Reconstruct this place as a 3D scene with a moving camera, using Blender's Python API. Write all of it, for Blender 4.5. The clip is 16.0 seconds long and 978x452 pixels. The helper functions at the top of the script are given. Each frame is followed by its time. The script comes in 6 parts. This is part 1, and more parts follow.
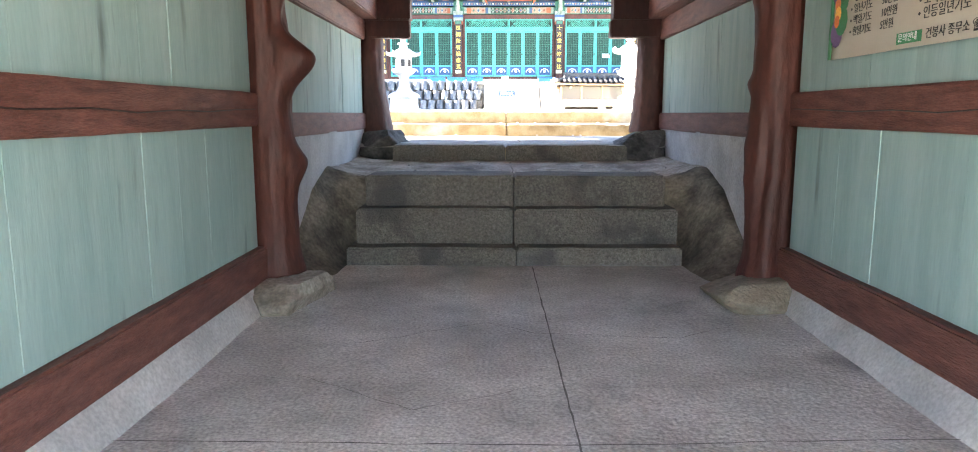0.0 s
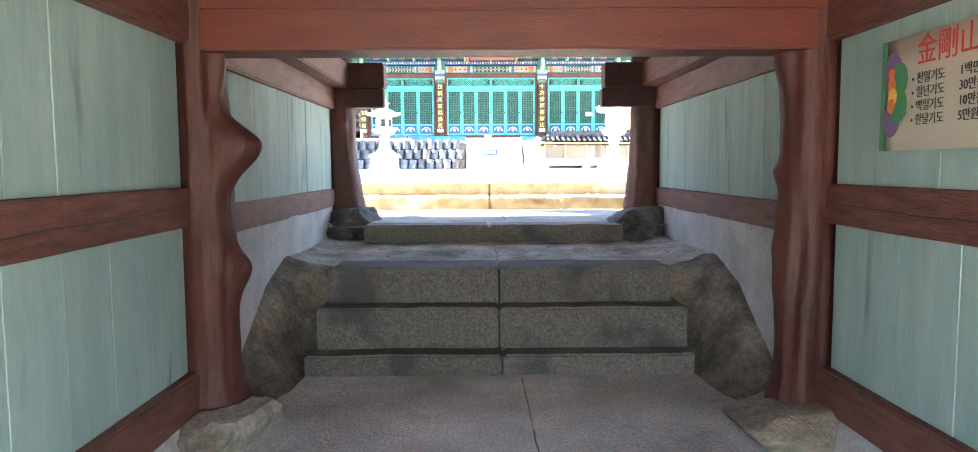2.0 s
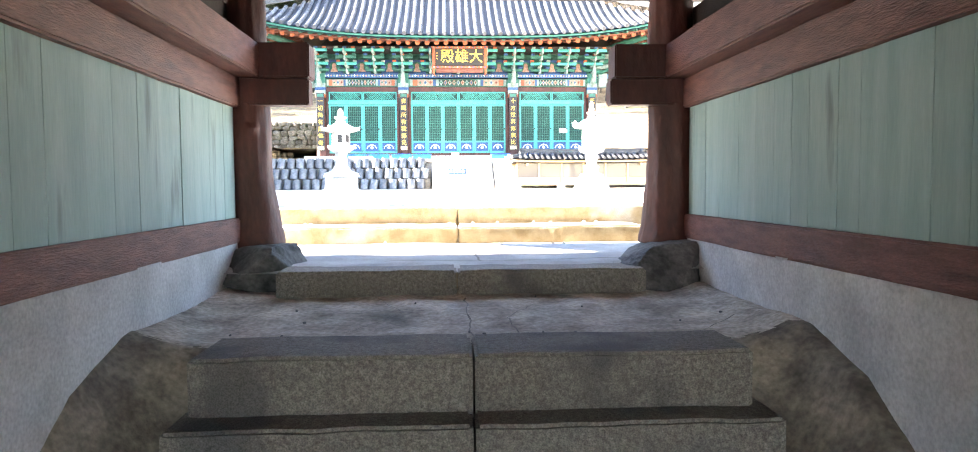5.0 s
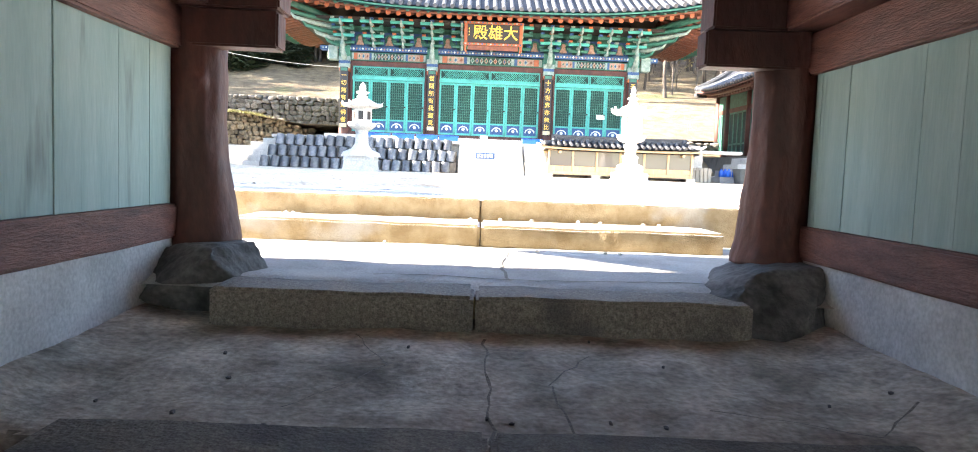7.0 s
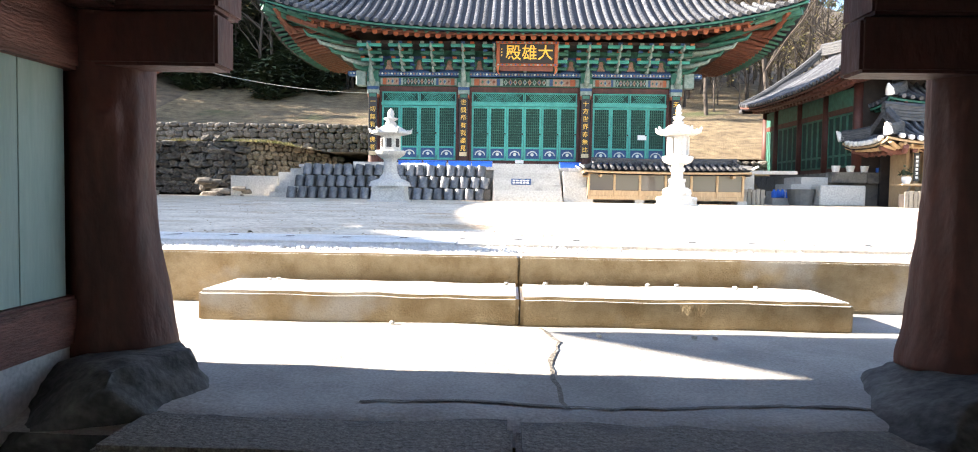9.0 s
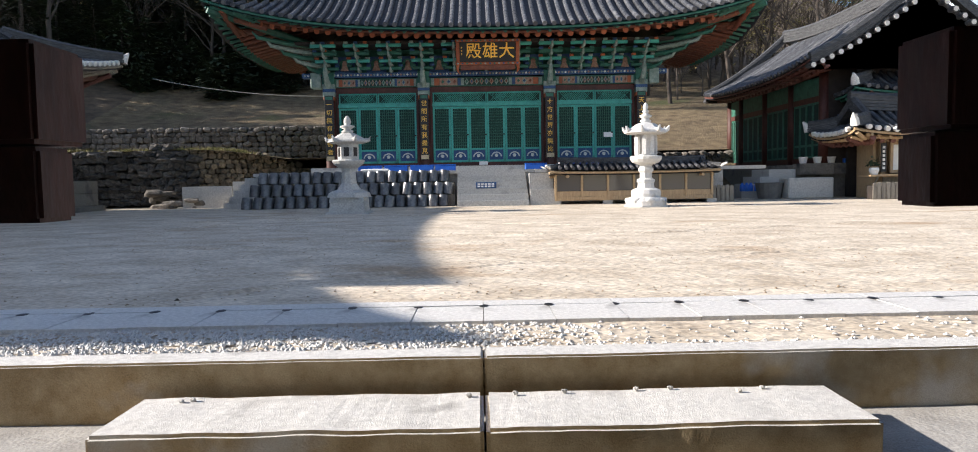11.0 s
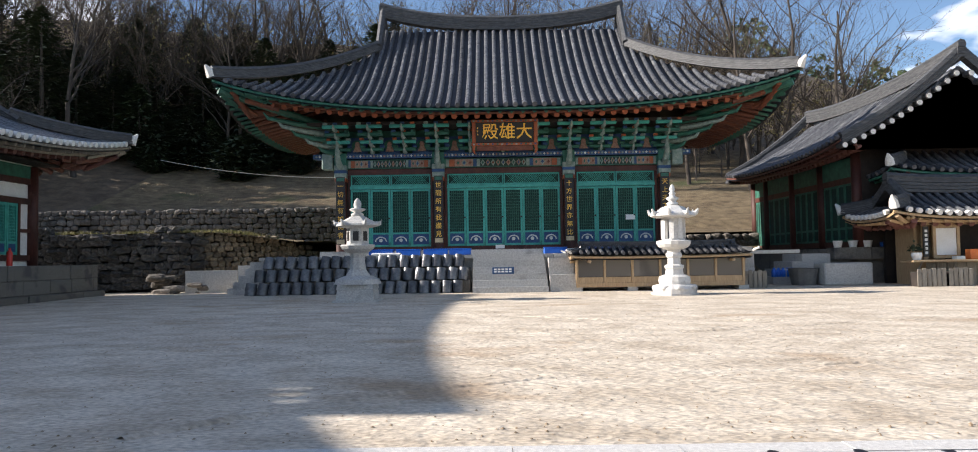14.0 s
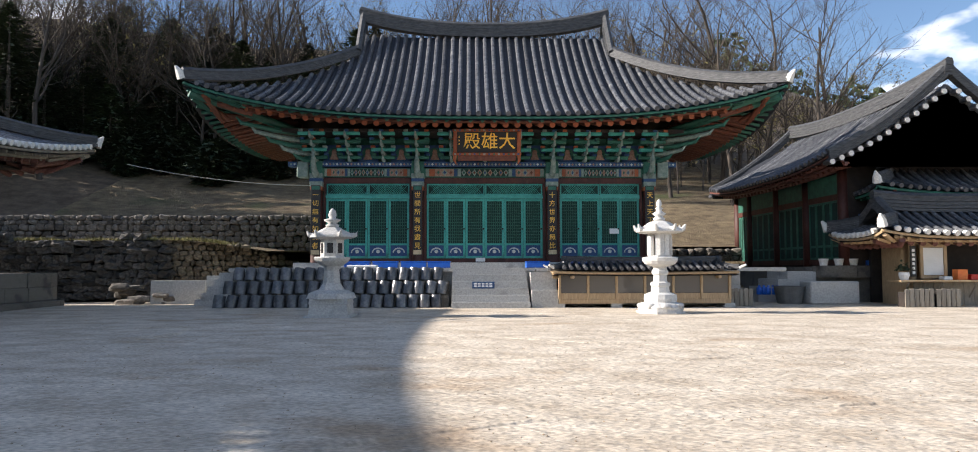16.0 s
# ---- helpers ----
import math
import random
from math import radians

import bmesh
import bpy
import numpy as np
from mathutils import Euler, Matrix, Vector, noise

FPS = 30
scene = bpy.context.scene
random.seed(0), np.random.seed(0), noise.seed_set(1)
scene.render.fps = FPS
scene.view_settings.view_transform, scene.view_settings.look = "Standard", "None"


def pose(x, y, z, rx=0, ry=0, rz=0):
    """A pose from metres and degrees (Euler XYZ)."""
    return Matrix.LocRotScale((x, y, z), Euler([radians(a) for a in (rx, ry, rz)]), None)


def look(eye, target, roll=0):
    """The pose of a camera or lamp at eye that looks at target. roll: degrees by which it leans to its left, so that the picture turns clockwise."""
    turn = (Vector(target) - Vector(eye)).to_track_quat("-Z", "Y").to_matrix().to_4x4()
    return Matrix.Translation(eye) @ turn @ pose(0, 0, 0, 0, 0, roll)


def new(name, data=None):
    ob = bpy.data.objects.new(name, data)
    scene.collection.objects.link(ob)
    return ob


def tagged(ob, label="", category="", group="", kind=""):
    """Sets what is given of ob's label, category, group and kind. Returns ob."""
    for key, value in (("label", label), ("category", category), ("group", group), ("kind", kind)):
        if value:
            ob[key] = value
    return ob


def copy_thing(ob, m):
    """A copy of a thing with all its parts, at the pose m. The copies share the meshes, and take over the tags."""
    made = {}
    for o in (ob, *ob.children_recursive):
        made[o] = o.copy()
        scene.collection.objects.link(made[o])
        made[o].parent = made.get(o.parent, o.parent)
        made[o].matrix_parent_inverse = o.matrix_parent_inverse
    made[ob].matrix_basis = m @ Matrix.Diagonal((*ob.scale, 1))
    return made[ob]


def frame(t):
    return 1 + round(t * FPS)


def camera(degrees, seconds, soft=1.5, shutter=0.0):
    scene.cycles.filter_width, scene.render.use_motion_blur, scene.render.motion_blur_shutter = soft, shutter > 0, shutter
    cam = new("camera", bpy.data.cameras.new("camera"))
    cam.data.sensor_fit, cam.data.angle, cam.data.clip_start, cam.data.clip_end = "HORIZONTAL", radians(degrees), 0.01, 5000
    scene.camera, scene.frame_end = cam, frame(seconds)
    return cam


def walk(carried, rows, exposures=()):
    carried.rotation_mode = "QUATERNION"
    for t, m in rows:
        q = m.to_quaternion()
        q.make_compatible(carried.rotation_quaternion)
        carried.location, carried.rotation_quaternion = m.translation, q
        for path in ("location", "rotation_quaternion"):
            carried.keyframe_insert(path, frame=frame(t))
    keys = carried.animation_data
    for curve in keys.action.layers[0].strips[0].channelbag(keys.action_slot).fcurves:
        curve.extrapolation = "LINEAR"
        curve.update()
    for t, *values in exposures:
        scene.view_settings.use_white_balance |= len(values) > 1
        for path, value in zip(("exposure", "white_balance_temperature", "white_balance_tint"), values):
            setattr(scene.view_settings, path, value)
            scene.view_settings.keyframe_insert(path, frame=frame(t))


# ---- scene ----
cam = camera(68.5, 16.0, 1.0)
PATH = [
    (0, (-0.13, 0.383, 1.259), (-0.156, 2.359, 0.949), 0.0),
    (0.5, (-0.173, 0.506, 1.319), (-0.098, 2.493, 1.1), -1.0),
    (1, (-0.22, 0.683, 1.468), (-0.03, 2.652, 1.176), -1.3),
    (1.5, (-0.194, 0.93, 1.469), (-0.128, 2.921, 1.291), 0.1),
    (2, (-0.125, 1.218, 1.494), (-0.105, 3.211, 1.329), -0.3),
    (2.5, (-0.147, 1.573, 1.48), (-0.01, 3.567, 1.415), -0.9),
    (3, (-0.13, 1.95, 1.471), (-0.073, 3.947, 1.382), -1.3),
    (3.5, (-0.079, 2.298, 1.495), (-0.039, 4.297, 1.428), 0.1),
    (4, (-0.082, 2.664, 1.494), (-0.01, 4.661, 1.409), 0.3),
    (4.2, (-0.102, 2.787, 1.504), (0.004, 4.783, 1.416), -0.6),
    (6.3, (-0.092, 4.524, 1.48), (0.001, 6.516, 1.331), 0.6),
    (6.5, (-0.069, 4.686, 1.483), (-0.021, 6.683, 1.373), 1.0),
    (7, (-0.061, 5.013, 1.503), (-0.022, 7.007, 1.353), 2.2),
    (7.5, (-0.112, 5.375, 1.528), (-0.065, 7.369, 1.381), 1.4),
    (8, (-0.097, 5.712, 1.536), (-0.098, 7.703, 1.34), 0.8),
    (8.5, (-0.033, 6.039, 1.61), (-0.094, 8.03, 1.434), 1.4),
    (9, (-0.069, 6.357, 1.678), (-0.133, 8.354, 1.585), 0.9),
    (9.2, (-0.073, 6.473, 1.728), (-0.1, 8.472, 1.649), 0.2),
    (11.3, (-0.026, 7.217, 2.29), (0.0, 9.21, 2.131), -1.0),
    (11.5, (-0.036, 7.293, 2.322), (-0.028, 9.284, 2.139), -1.1),
    (12, (-0.034, 7.481, 2.335), (-0.17, 9.475, 2.262), 0.1),
    (12.5, (-0.003, 7.656, 2.346), (-0.089, 9.653, 2.31), 0.1),
    (13, (-0.073, 7.888, 2.341), (-0.059, 9.888, 2.356), -0.1),
    (13.5, (-0.129, 8.093, 2.37), (-0.039, 10.091, 2.353), -1.4),
    (13.9, (-0.121, 8.284, 2.393), (-0.126, 10.283, 2.456), -1.2),
    (14, (-0.112, 8.328, 2.398), (-0.12, 10.326, 2.489), -0.9),
    (14.5, (-0.042, 8.539, 2.481), (-0.064, 10.539, 2.522), -0.5),
    (15, (-0.055, 8.704, 2.543), (-0.1, 10.703, 2.605), 0.5),
    (15.5, (-0.126, 8.894, 2.549), (-0.068, 10.888, 2.69), -1.3),
    (16, (-0.173, 9.026, 2.556), (-0.121, 11.022, 2.67), -0.1),
]
EXPOSURE = [(0, 4.5, 6900, 13), (2, 4.5, 6900, 13), (4, 4.7, 6950, 13), (6.5, 4.2, 7000, 13), (8, 3.4, 6950, 13), (9.2, 2.65, 6900, 13), (11.3, 1.05, 6500, 13), (16, 1.05, 6500, 13)]
walk(cam, [(t, look(eye, target, roll)) for t, eye, target, roll in PATH], EXPOSURE)

# ---- world and sun ----
SUN_EL, SUN_AZ = 24.5, (-0.9995, 0.03)
world = bpy.data.worlds.new("sky")
scene.world = world
world.use_nodes = True
wn, wl = world.node_tree.nodes, world.node_tree.links
bg = wn["Background"]
sky = wn.new("ShaderNodeTexSky")
sky.sky_type, sky.sun_disc = "NISHITA", False
sky.sun_elevation = radians(SUN_EL)
sky.dust_density, sky.ozone_density = 0.2, 3.0
sky.sun_rotation = math.atan2(SUN_AZ[0], SUN_AZ[1])
tc = wn.new("ShaderNodeTexCoord")
mp = wn.new("ShaderNodeMapping")
mp.inputs["Scale"].default_value = (1, 1, 2.2)
mp.inputs["Location"].default_value = (0.35, 0.1, 0.12)
cn = wn.new("ShaderNodeTexNoise")
cn.inputs["Scale"].default_value, cn.inputs["Detail"].default_value = 3.6, 6
cr = wn.new("ShaderNodeValToRGB")
cr.color_ramp.elements[0].position, cr.color_ramp.elements[1].position = 0.57, 0.66
cm = wn.new("ShaderNodeMix")
cm.data_type = "RGBA"
cm.inputs["B"].default_value = (12, 12, 12.3, 1)
wl.new(tc.outputs["Generated"], mp.inputs["Vector"])
wl.new(mp.outputs["Vector"], cn.inputs["Vector"])
wl.new(cn.outputs["Fac"], cr.inputs["Fac"])
wl.new(cr.outputs["Color"], cm.inputs["Factor"])
wl.new(sky.outputs["Color"], cm.inputs["A"])
wl.new(cm.outputs["Result"], bg.inputs["Color"])
bg.inputs["Strength"].default_value = 0.083
sun = new("sun", bpy.data.lights.new("sun", "SUN"))
sun.data.energy, sun.data.angle, sun.data.color = 5.0, radians(0.6), (1.0, 0.93, 0.83)
sh = math.cos(radians(SUN_EL))
sun.matrix_world = look((-40, 40, 30), (-40 - SUN_AZ[0] * sh * 10, 40 - SUN_AZ[1] * sh * 10, 30 - math.sin(radians(SUN_EL)) * 10))


# ---- materials ----
def mat(name, c1, c2=None, rough=0.8, scale=4.0, stretch=(1, 1, 1), bump=0.2, bscale=40.0, metal=0.0, detail=6, spots=None, rnd=0.0, lo=0.35, hi=0.65, grain=0.16, dist=0.02):
    """Two colours mixed by noise at one scale, a finer bump at another; spots: a third colour in patches."""
    m = bpy.data.materials.new(name)
    m.use_nodes = True
    n, l = m.node_tree.nodes, m.node_tree.links
    b = n["Principled BSDF"]
    b.inputs["Roughness"].default_value, b.inputs["Metallic"].default_value = rough, metal
    t = n.new("ShaderNodeTexCoord")
    p = n.new("ShaderNodeMapping")
    p.inputs["Scale"].default_value = stretch
    l.new(t.outputs["Object"], p.inputs["Vector"])
    a = n.new("ShaderNodeTexNoise")
    a.inputs["Scale"].default_value, a.inputs["Detail"].default_value, a.inputs["Roughness"].default_value = scale, detail, 0.6
    l.new(p.outputs["Vector"], a.inputs["Vector"])
    r = n.new("ShaderNodeValToRGB")
    r.color_ramp.elements[0].position, r.color_ramp.elements[1].position = lo, hi
    r.color_ramp.elements[0].color = (*c1, 1)
    r.color_ramp.elements[1].color = (*(c2 or c1), 1)
    l.new(a.outputs["Fac"], r.inputs["Fac"])
    out = r.outputs["Color"]
    f = n.new("ShaderNodeTexNoise")
    f.inputs["Scale"].default_value, f.inputs["Detail"].default_value = bscale, 4
    l.new(p.outputs["Vector"], f.inputs["Vector"])
    if spots:
        x = n.new("ShaderNodeMix")
        x.data_type = "RGBA"
        s = n.new("ShaderNodeTexNoise")
        s.inputs["Scale"].default_value, s.inputs["Detail"].default_value = spots[1], 5
        l.new(p.outputs["Vector"], s.inputs["Vector"])
        q = n.new("ShaderNodeValToRGB")
        q.color_ramp.elements[0].position, q.color_ramp.elements[1].position = spots[2], spots[2] + 0.12
        l.new(s.outputs["Fac"], q.inputs["Fac"])
        l.new(q.outputs["Color"], x.inputs["Factor"])
        l.new(out, x.inputs["A"])
        x.inputs["B"].default_value = (*spots[0], 1)
        out = x.outputs["Result"]
    gr = n.new("ShaderNodeTexNoise")
    gr.inputs["Scale"].default_value, gr.inputs["Detail"].default_value = bscale * 2.2, 3
    l.new(p.outputs["Vector"], gr.inputs["Vector"])
    gm_ = n.new("ShaderNodeMapRange")
    gm_.inputs["From Min"].default_value, gm_.inputs["From Max"].default_value = 0.3, 0.7
    gm_.inputs["To Min"].default_value, gm_.inputs["To Max"].default_value = 1 - grain, 1 + grain
    gh = n.new("ShaderNodeHueSaturation")
    l.new(gr.outputs["Fac"], gm_.inputs["Value"])
    l.new(gm_.outputs["Result"], gh.inputs["Value"])
    l.new(out, gh.inputs["Color"])
    out = gh.outputs["Color"]
    if rnd:
        oi = n.new("ShaderNodeObjectInfo")
        mr = n.new("ShaderNodeMapRange")
        mr.inputs["To Min"].default_value, mr.inputs["To Max"].default_value = 1 - rnd, 1 + rnd
        hs = n.new("ShaderNodeHueSaturation")
        l.new(oi.outputs["Random"], mr.inputs["Value"])
        l.new(mr.outputs["Result"], hs.inputs["Value"])
        l.new(out, hs.inputs["Color"])
        out = hs.outputs["Color"]
    l.new(out, b.inputs["Base Color"])
    if bump:
        k = n.new("ShaderNodeBump")
        k.inputs["Strength"].default_value, k.inputs["Distance"].default_value = bump, dist
        l.new(f.outputs["Fac"], k.inputs["Height"])
        l.new(k.outputs["Normal"], b.inputs["Normal"])
    return m


M = {}
M["concrete"] = mat("concrete floor", (0.36, 0.347, 0.328), (0.70, 0.68, 0.65), 0.78, 1.3, bump=0.45, bscale=30, grain=0.32, detail=9, spots=((0.2, 0.193, 0.185), 0.8, 0.6), lo=0.3, hi=0.68)
# greyer copy of the concrete; shade on the slab is in the colour
M["apron"] = mat("concrete with shade greyed in", (0.27, 0.26, 0.245), (0.40, 0.39, 0.37), 0.85, 2.2, bump=0.3, bscale=40, grain=0.2)
M["earth"] = mat("packed mortar", (0.2, 0.172, 0.138), (0.5, 0.455, 0.385), 0.95, 3.0, bump=0.9, bscale=16, detail=9, grain=0.3, spots=((0.11, 0.098, 0.08), 1.6, 0.58))
M["bank"] = mat("dark brown mortar", (0.07, 0.06, 0.047), (0.26, 0.225, 0.175), 0.95, 2.6, bump=0.9, bscale=14, detail=9, grain=0.3, spots=((0.05, 0.045, 0.038), 2.0, 0.6))
M["joint"] = mat("dirt filled joint", (0.13, 0.125, 0.118), (0.2, 0.19, 0.18), 0.95, 9, bump=0)
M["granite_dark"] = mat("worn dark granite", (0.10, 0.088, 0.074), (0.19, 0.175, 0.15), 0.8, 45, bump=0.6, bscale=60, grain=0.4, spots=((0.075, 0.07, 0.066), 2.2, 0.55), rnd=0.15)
M["granite"] = mat("grey granite", (0.36, 0.35, 0.33), (0.52, 0.51, 0.48), 0.75, 22, bump=0.3, bscale=120, spots=((0.25, 0.24, 0.225), 1.6, 0.6), rnd=0.08)
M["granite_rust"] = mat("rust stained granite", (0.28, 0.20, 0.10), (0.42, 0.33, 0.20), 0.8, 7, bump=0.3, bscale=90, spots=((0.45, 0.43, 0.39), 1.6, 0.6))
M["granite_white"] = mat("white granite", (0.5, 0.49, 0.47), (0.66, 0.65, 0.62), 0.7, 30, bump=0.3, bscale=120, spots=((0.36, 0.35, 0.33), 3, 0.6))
M["rock"] = mat("rough boulder", (0.03, 0.03, 0.031), (0.12, 0.118, 0.115), 0.85, 5, bump=1.0, bscale=16, detail=9, grain=0.3, spots=((0.19, 0.185, 0.175), 3, 0.64))
M["rock_tan"] = mat("tan base stone", (0.2, 0.165, 0.12), (0.33, 0.28, 0.21), 0.9, 6, bump=0.7, bscale=30)
M["wallstone"] = mat("field stone", (0.075, 0.066, 0.056), (0.20, 0.18, 0.155), 0.9, 4, bump=0.9, bscale=14, rnd=0.5, grain=0.3)
M["wallstone_dark"] = mat("dark rough rubble", (0.035, 0.032, 0.03), (0.12, 0.11, 0.098), 0.9, 4, bump=1.0, bscale=12, rnd=0.55, grain=0.35)
M["wallstone_tan"] = mat("ochre field stone", (0.10, 0.078, 0.052), (0.23, 0.185, 0.13), 0.9, 4, bump=0.9, bscale=14, rnd=0.45, grain=0.3)
M["tuft"] = mat("green and straw grass blades", (0.12, 0.12, 0.03), (0.26, 0.22, 0.09), 0.9, 3, bump=0)
M["plaster"] = mat("grey white plaster", (0.42, 0.41, 0.40), (0.58, 0.57, 0.555), 0.9, 2.5, bump=0.25, bscale=25, spots=((0.33, 0.325, 0.315), 1.3, 0.58))
M["white"] = mat("white plaster", (0.7, 0.69, 0.66), (0.8, 0.79, 0.77), 0.9, 3, bump=0.1)
M["red"] = mat("oxide red painted timber", (0.038, 0.010, 0.007), (0.09, 0.025, 0.017), 0.62, 2.4, (1, 1, 0.4), bump=0.7, bscale=13, detail=8, grain=0.2, spots=((0.15, 0.07, 0.055), 3.2, 0.64))
M["red_rail"] = mat("faded red painted timber", (0.105, 0.037, 0.028), (0.2, 0.08, 0.062), 0.55, 4, (6, 1, 6), bump=0.45, bscale=22, detail=8, grain=0.22, spots=((0.06, 0.022, 0.018), 2.2, 0.62))
M["red_lintel"] = mat("bright red lintel paint", (0.10, 0.015, 0.007), (0.145, 0.025, 0.011), 0.5, 3, (1, 5, 5), bump=0.2, detail=8)
M["plank"] = mat("pale green painted plank", (0.265, 0.395, 0.375), (0.34, 0.465, 0.44), 0.72, 2.2, (4, 4, 0.6), bump=0.15, bscale=9, grain=0.04, detail=8, spots=((0.13, 0.185, 0.17), 1.5, 0.645), rnd=0.07)
# near black, with the shade of gaps, interiors and eave undersides painted in
M["dark"] = mat("timber with painted shade", (0.014, 0.010, 0.008), (0.03, 0.021, 0.017), 0.8, 4)
M["tile"] = mat("charcoal roof tile", (0.035, 0.038, 0.046), (0.115, 0.118, 0.125), 0.45, 6, bump=0.3, bscale=30, spots=((0.18, 0.18, 0.175), 2.4, 0.62), rnd=0.35)
M["tile_ridge"] = mat("dark ridge tile", (0.03, 0.032, 0.036), (0.085, 0.087, 0.09), 0.6, 5, (1, 1, 4), bump=0.5, bscale=20, grain=0.3)
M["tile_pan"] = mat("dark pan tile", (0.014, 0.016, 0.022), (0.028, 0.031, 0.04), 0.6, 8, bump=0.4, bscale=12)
M["tile_new"] = mat("stacked new roof tile", (0.06, 0.063, 0.07), (0.15, 0.154, 0.162), 0.24, 6, bump=0.15, spots=((0.2, 0.2, 0.2), 5, 0.66), rnd=0.35)
M["lime"] = mat("white lime tile end", (0.6, 0.58, 0.53), (0.75, 0.73, 0.69), 0.9, 20)
M["green"] = mat("temple green paint", (0.015, 0.085, 0.06), (0.03, 0.15, 0.105), 0.6, 5, bump=0.15, rnd=0.1)
M["teal"] = mat("turquoise door paint", (0.03, 0.27, 0.225), (0.06, 0.37, 0.31), 0.5, 5, bump=0.15, rnd=0.08, spots=((0.02, 0.16, 0.14), 2.5, 0.62))
M["lattice"] = mat("dark green lattice backing", (0.006, 0.03, 0.024), (0.012, 0.05, 0.04), 0.8, 8)
M["blue"] = mat("deep blue paint", (0.015, 0.05, 0.13), (0.025, 0.08, 0.2), 0.6, 8)
M["cobalt"] = mat("bright blue plastic", (0.01, 0.10, 0.5), (0.015, 0.15, 0.62), 0.4, 4, bump=0)
M["orange"] = mat("orange red paint", (0.26, 0.06, 0.02), (0.36, 0.10, 0.035), 0.6, 8, rnd=0.15)
M["rafter"] = mat("brown red rafter paint", (0.11, 0.032, 0.018), (0.19, 0.06, 0.03), 0.6, 8, rnd=0.2)
M["salmon"] = mat("faded salmon paint", (0.24, 0.13, 0.09), (0.36, 0.23, 0.17), 0.7, 14, rnd=0.2)
M["pale"] = mat("off white paint", (0.5, 0.52, 0.47), (0.64, 0.66, 0.6), 0.7, 8)
M["buff"] = mat("buff paint", (0.42, 0.33, 0.2), (0.55, 0.46, 0.3), 0.7, 8)
M["mint"] = mat("mint white paint", (0.13, 0.2, 0.175), (0.28, 0.33, 0.29), 0.7, 8)
M["gold"] = mat("gold leaf", (0.9, 0.47, 0.045), (0.95, 0.58, 0.09), 0.35, 8, bump=0.0)
M["black"] = mat("black lacquer", (0.007, 0.005, 0.005), (0.012, 0.009, 0.009), 0.4, 8, bump=0.0)
M["sand"] = mat("pale decomposed granite sand", (0.42, 0.35, 0.265), (0.62, 0.545, 0.44), 0.95, 1.7, (0.8, 1.25, 1), bump=1.0, bscale=10, grain=0.3, detail=10, dist=0.032, spots=((0.38, 0.28, 0.185), 0.55, 0.61))
M["crumb"] = mat("brown earth crumb", (0.2, 0.145, 0.09), (0.38, 0.3, 0.21), 0.95, 30, bump=0)
M["gravel"] = mat("pale gravel", (0.3, 0.27, 0.23), (0.55, 0.51, 0.45), 0.9, 40, bump=0.6, bscale=40)
M["grass"] = mat("dry winter grass", (0.10, 0.07, 0.038), (0.235, 0.178, 0.10), 0.95, 1.6, (1, 1.5, 1.5), bump=1.0, bscale=9, dist=0.12, grain=0.4, detail=9, spots=((0.085, 0.095, 0.035), 0.22, 0.6))
M["litter"] = mat("forest floor litter", (0.07, 0.05, 0.03), (0.15, 0.11, 0.07), 0.95, 1.5, bump=0.8, bscale=5)
M["bark"] = mat("grey brown bark", (0.035, 0.028, 0.022), (0.085, 0.068, 0.055), 0.9, 5, (1, 1, 0.3), bump=0.5)
M["twig"] = mat("bare twig", (0.035, 0.026, 0.018), (0.075, 0.057, 0.04), 0.9, 5)
M["bud"] = mat("spring bud leaf", (0.12, 0.105, 0.04), (0.2, 0.17, 0.07), 0.8, 2, rnd=0.3)
M["pine"] = mat("pine needles", (0.02, 0.035, 0.013), (0.05, 0.075, 0.028), 0.8, 2, rnd=0.35)
M["banner"] = mat("cream vinyl banner", (0.52, 0.465, 0.37), (0.55, 0.495, 0.40), 0.5, 2, bump=0.0, grain=0.015)
M["textred"] = mat("red print", (0.55, 0.05, 0.045), None, 0.6, bump=0)
M["ink"] = mat("black print", (0.03, 0.03, 0.03), None, 0.6, bump=0)
M["textgreen"] = mat("green print", (0.05, 0.26, 0.11), None, 0.6, bump=0)
M["violet"] = mat("violet print", (0.2, 0.12, 0.26), None, 0.6, bump=0)
M["paper"] = mat("white paper", (0.75, 0.75, 0.73), (0.8, 0.8, 0.78), 0.8, 5, bump=0)
M["tan_wood"] = mat("bare tan timber", (0.36, 0.24, 0.13), (0.5, 0.36, 0.21), 0.6, 4, (6, 6, 1), bump=0.2)
M["grey_wood"] = mat("weathered grey timber", (0.2, 0.175, 0.14), (0.32, 0.285, 0.235), 0.8, 4, (6, 6, 1), bump=0.3, rnd=0.15)
M["cable"] = mat("pale rope", (0.4, 0.38, 0.33), None, 0.8, bump=0)
M["rubber"] = mat("dark grey tub", (0.1, 0.1, 0.1), (0.14, 0.14, 0.135), 0.7, 5)
M["fire"] = mat("red extinguisher paint", (0.6, 0.03, 0.02), None, 0.3, bump=0)
M["clay"] = mat("orange plastic box", (0.7, 0.16, 0.03), (0.75, 0.2, 0.04), 0.5, 5, bump=0)
glass = bpy.data.materials.new("window glass")
glass.use_nodes = True
gb = glass.node_tree.nodes["Principled BSDF"]
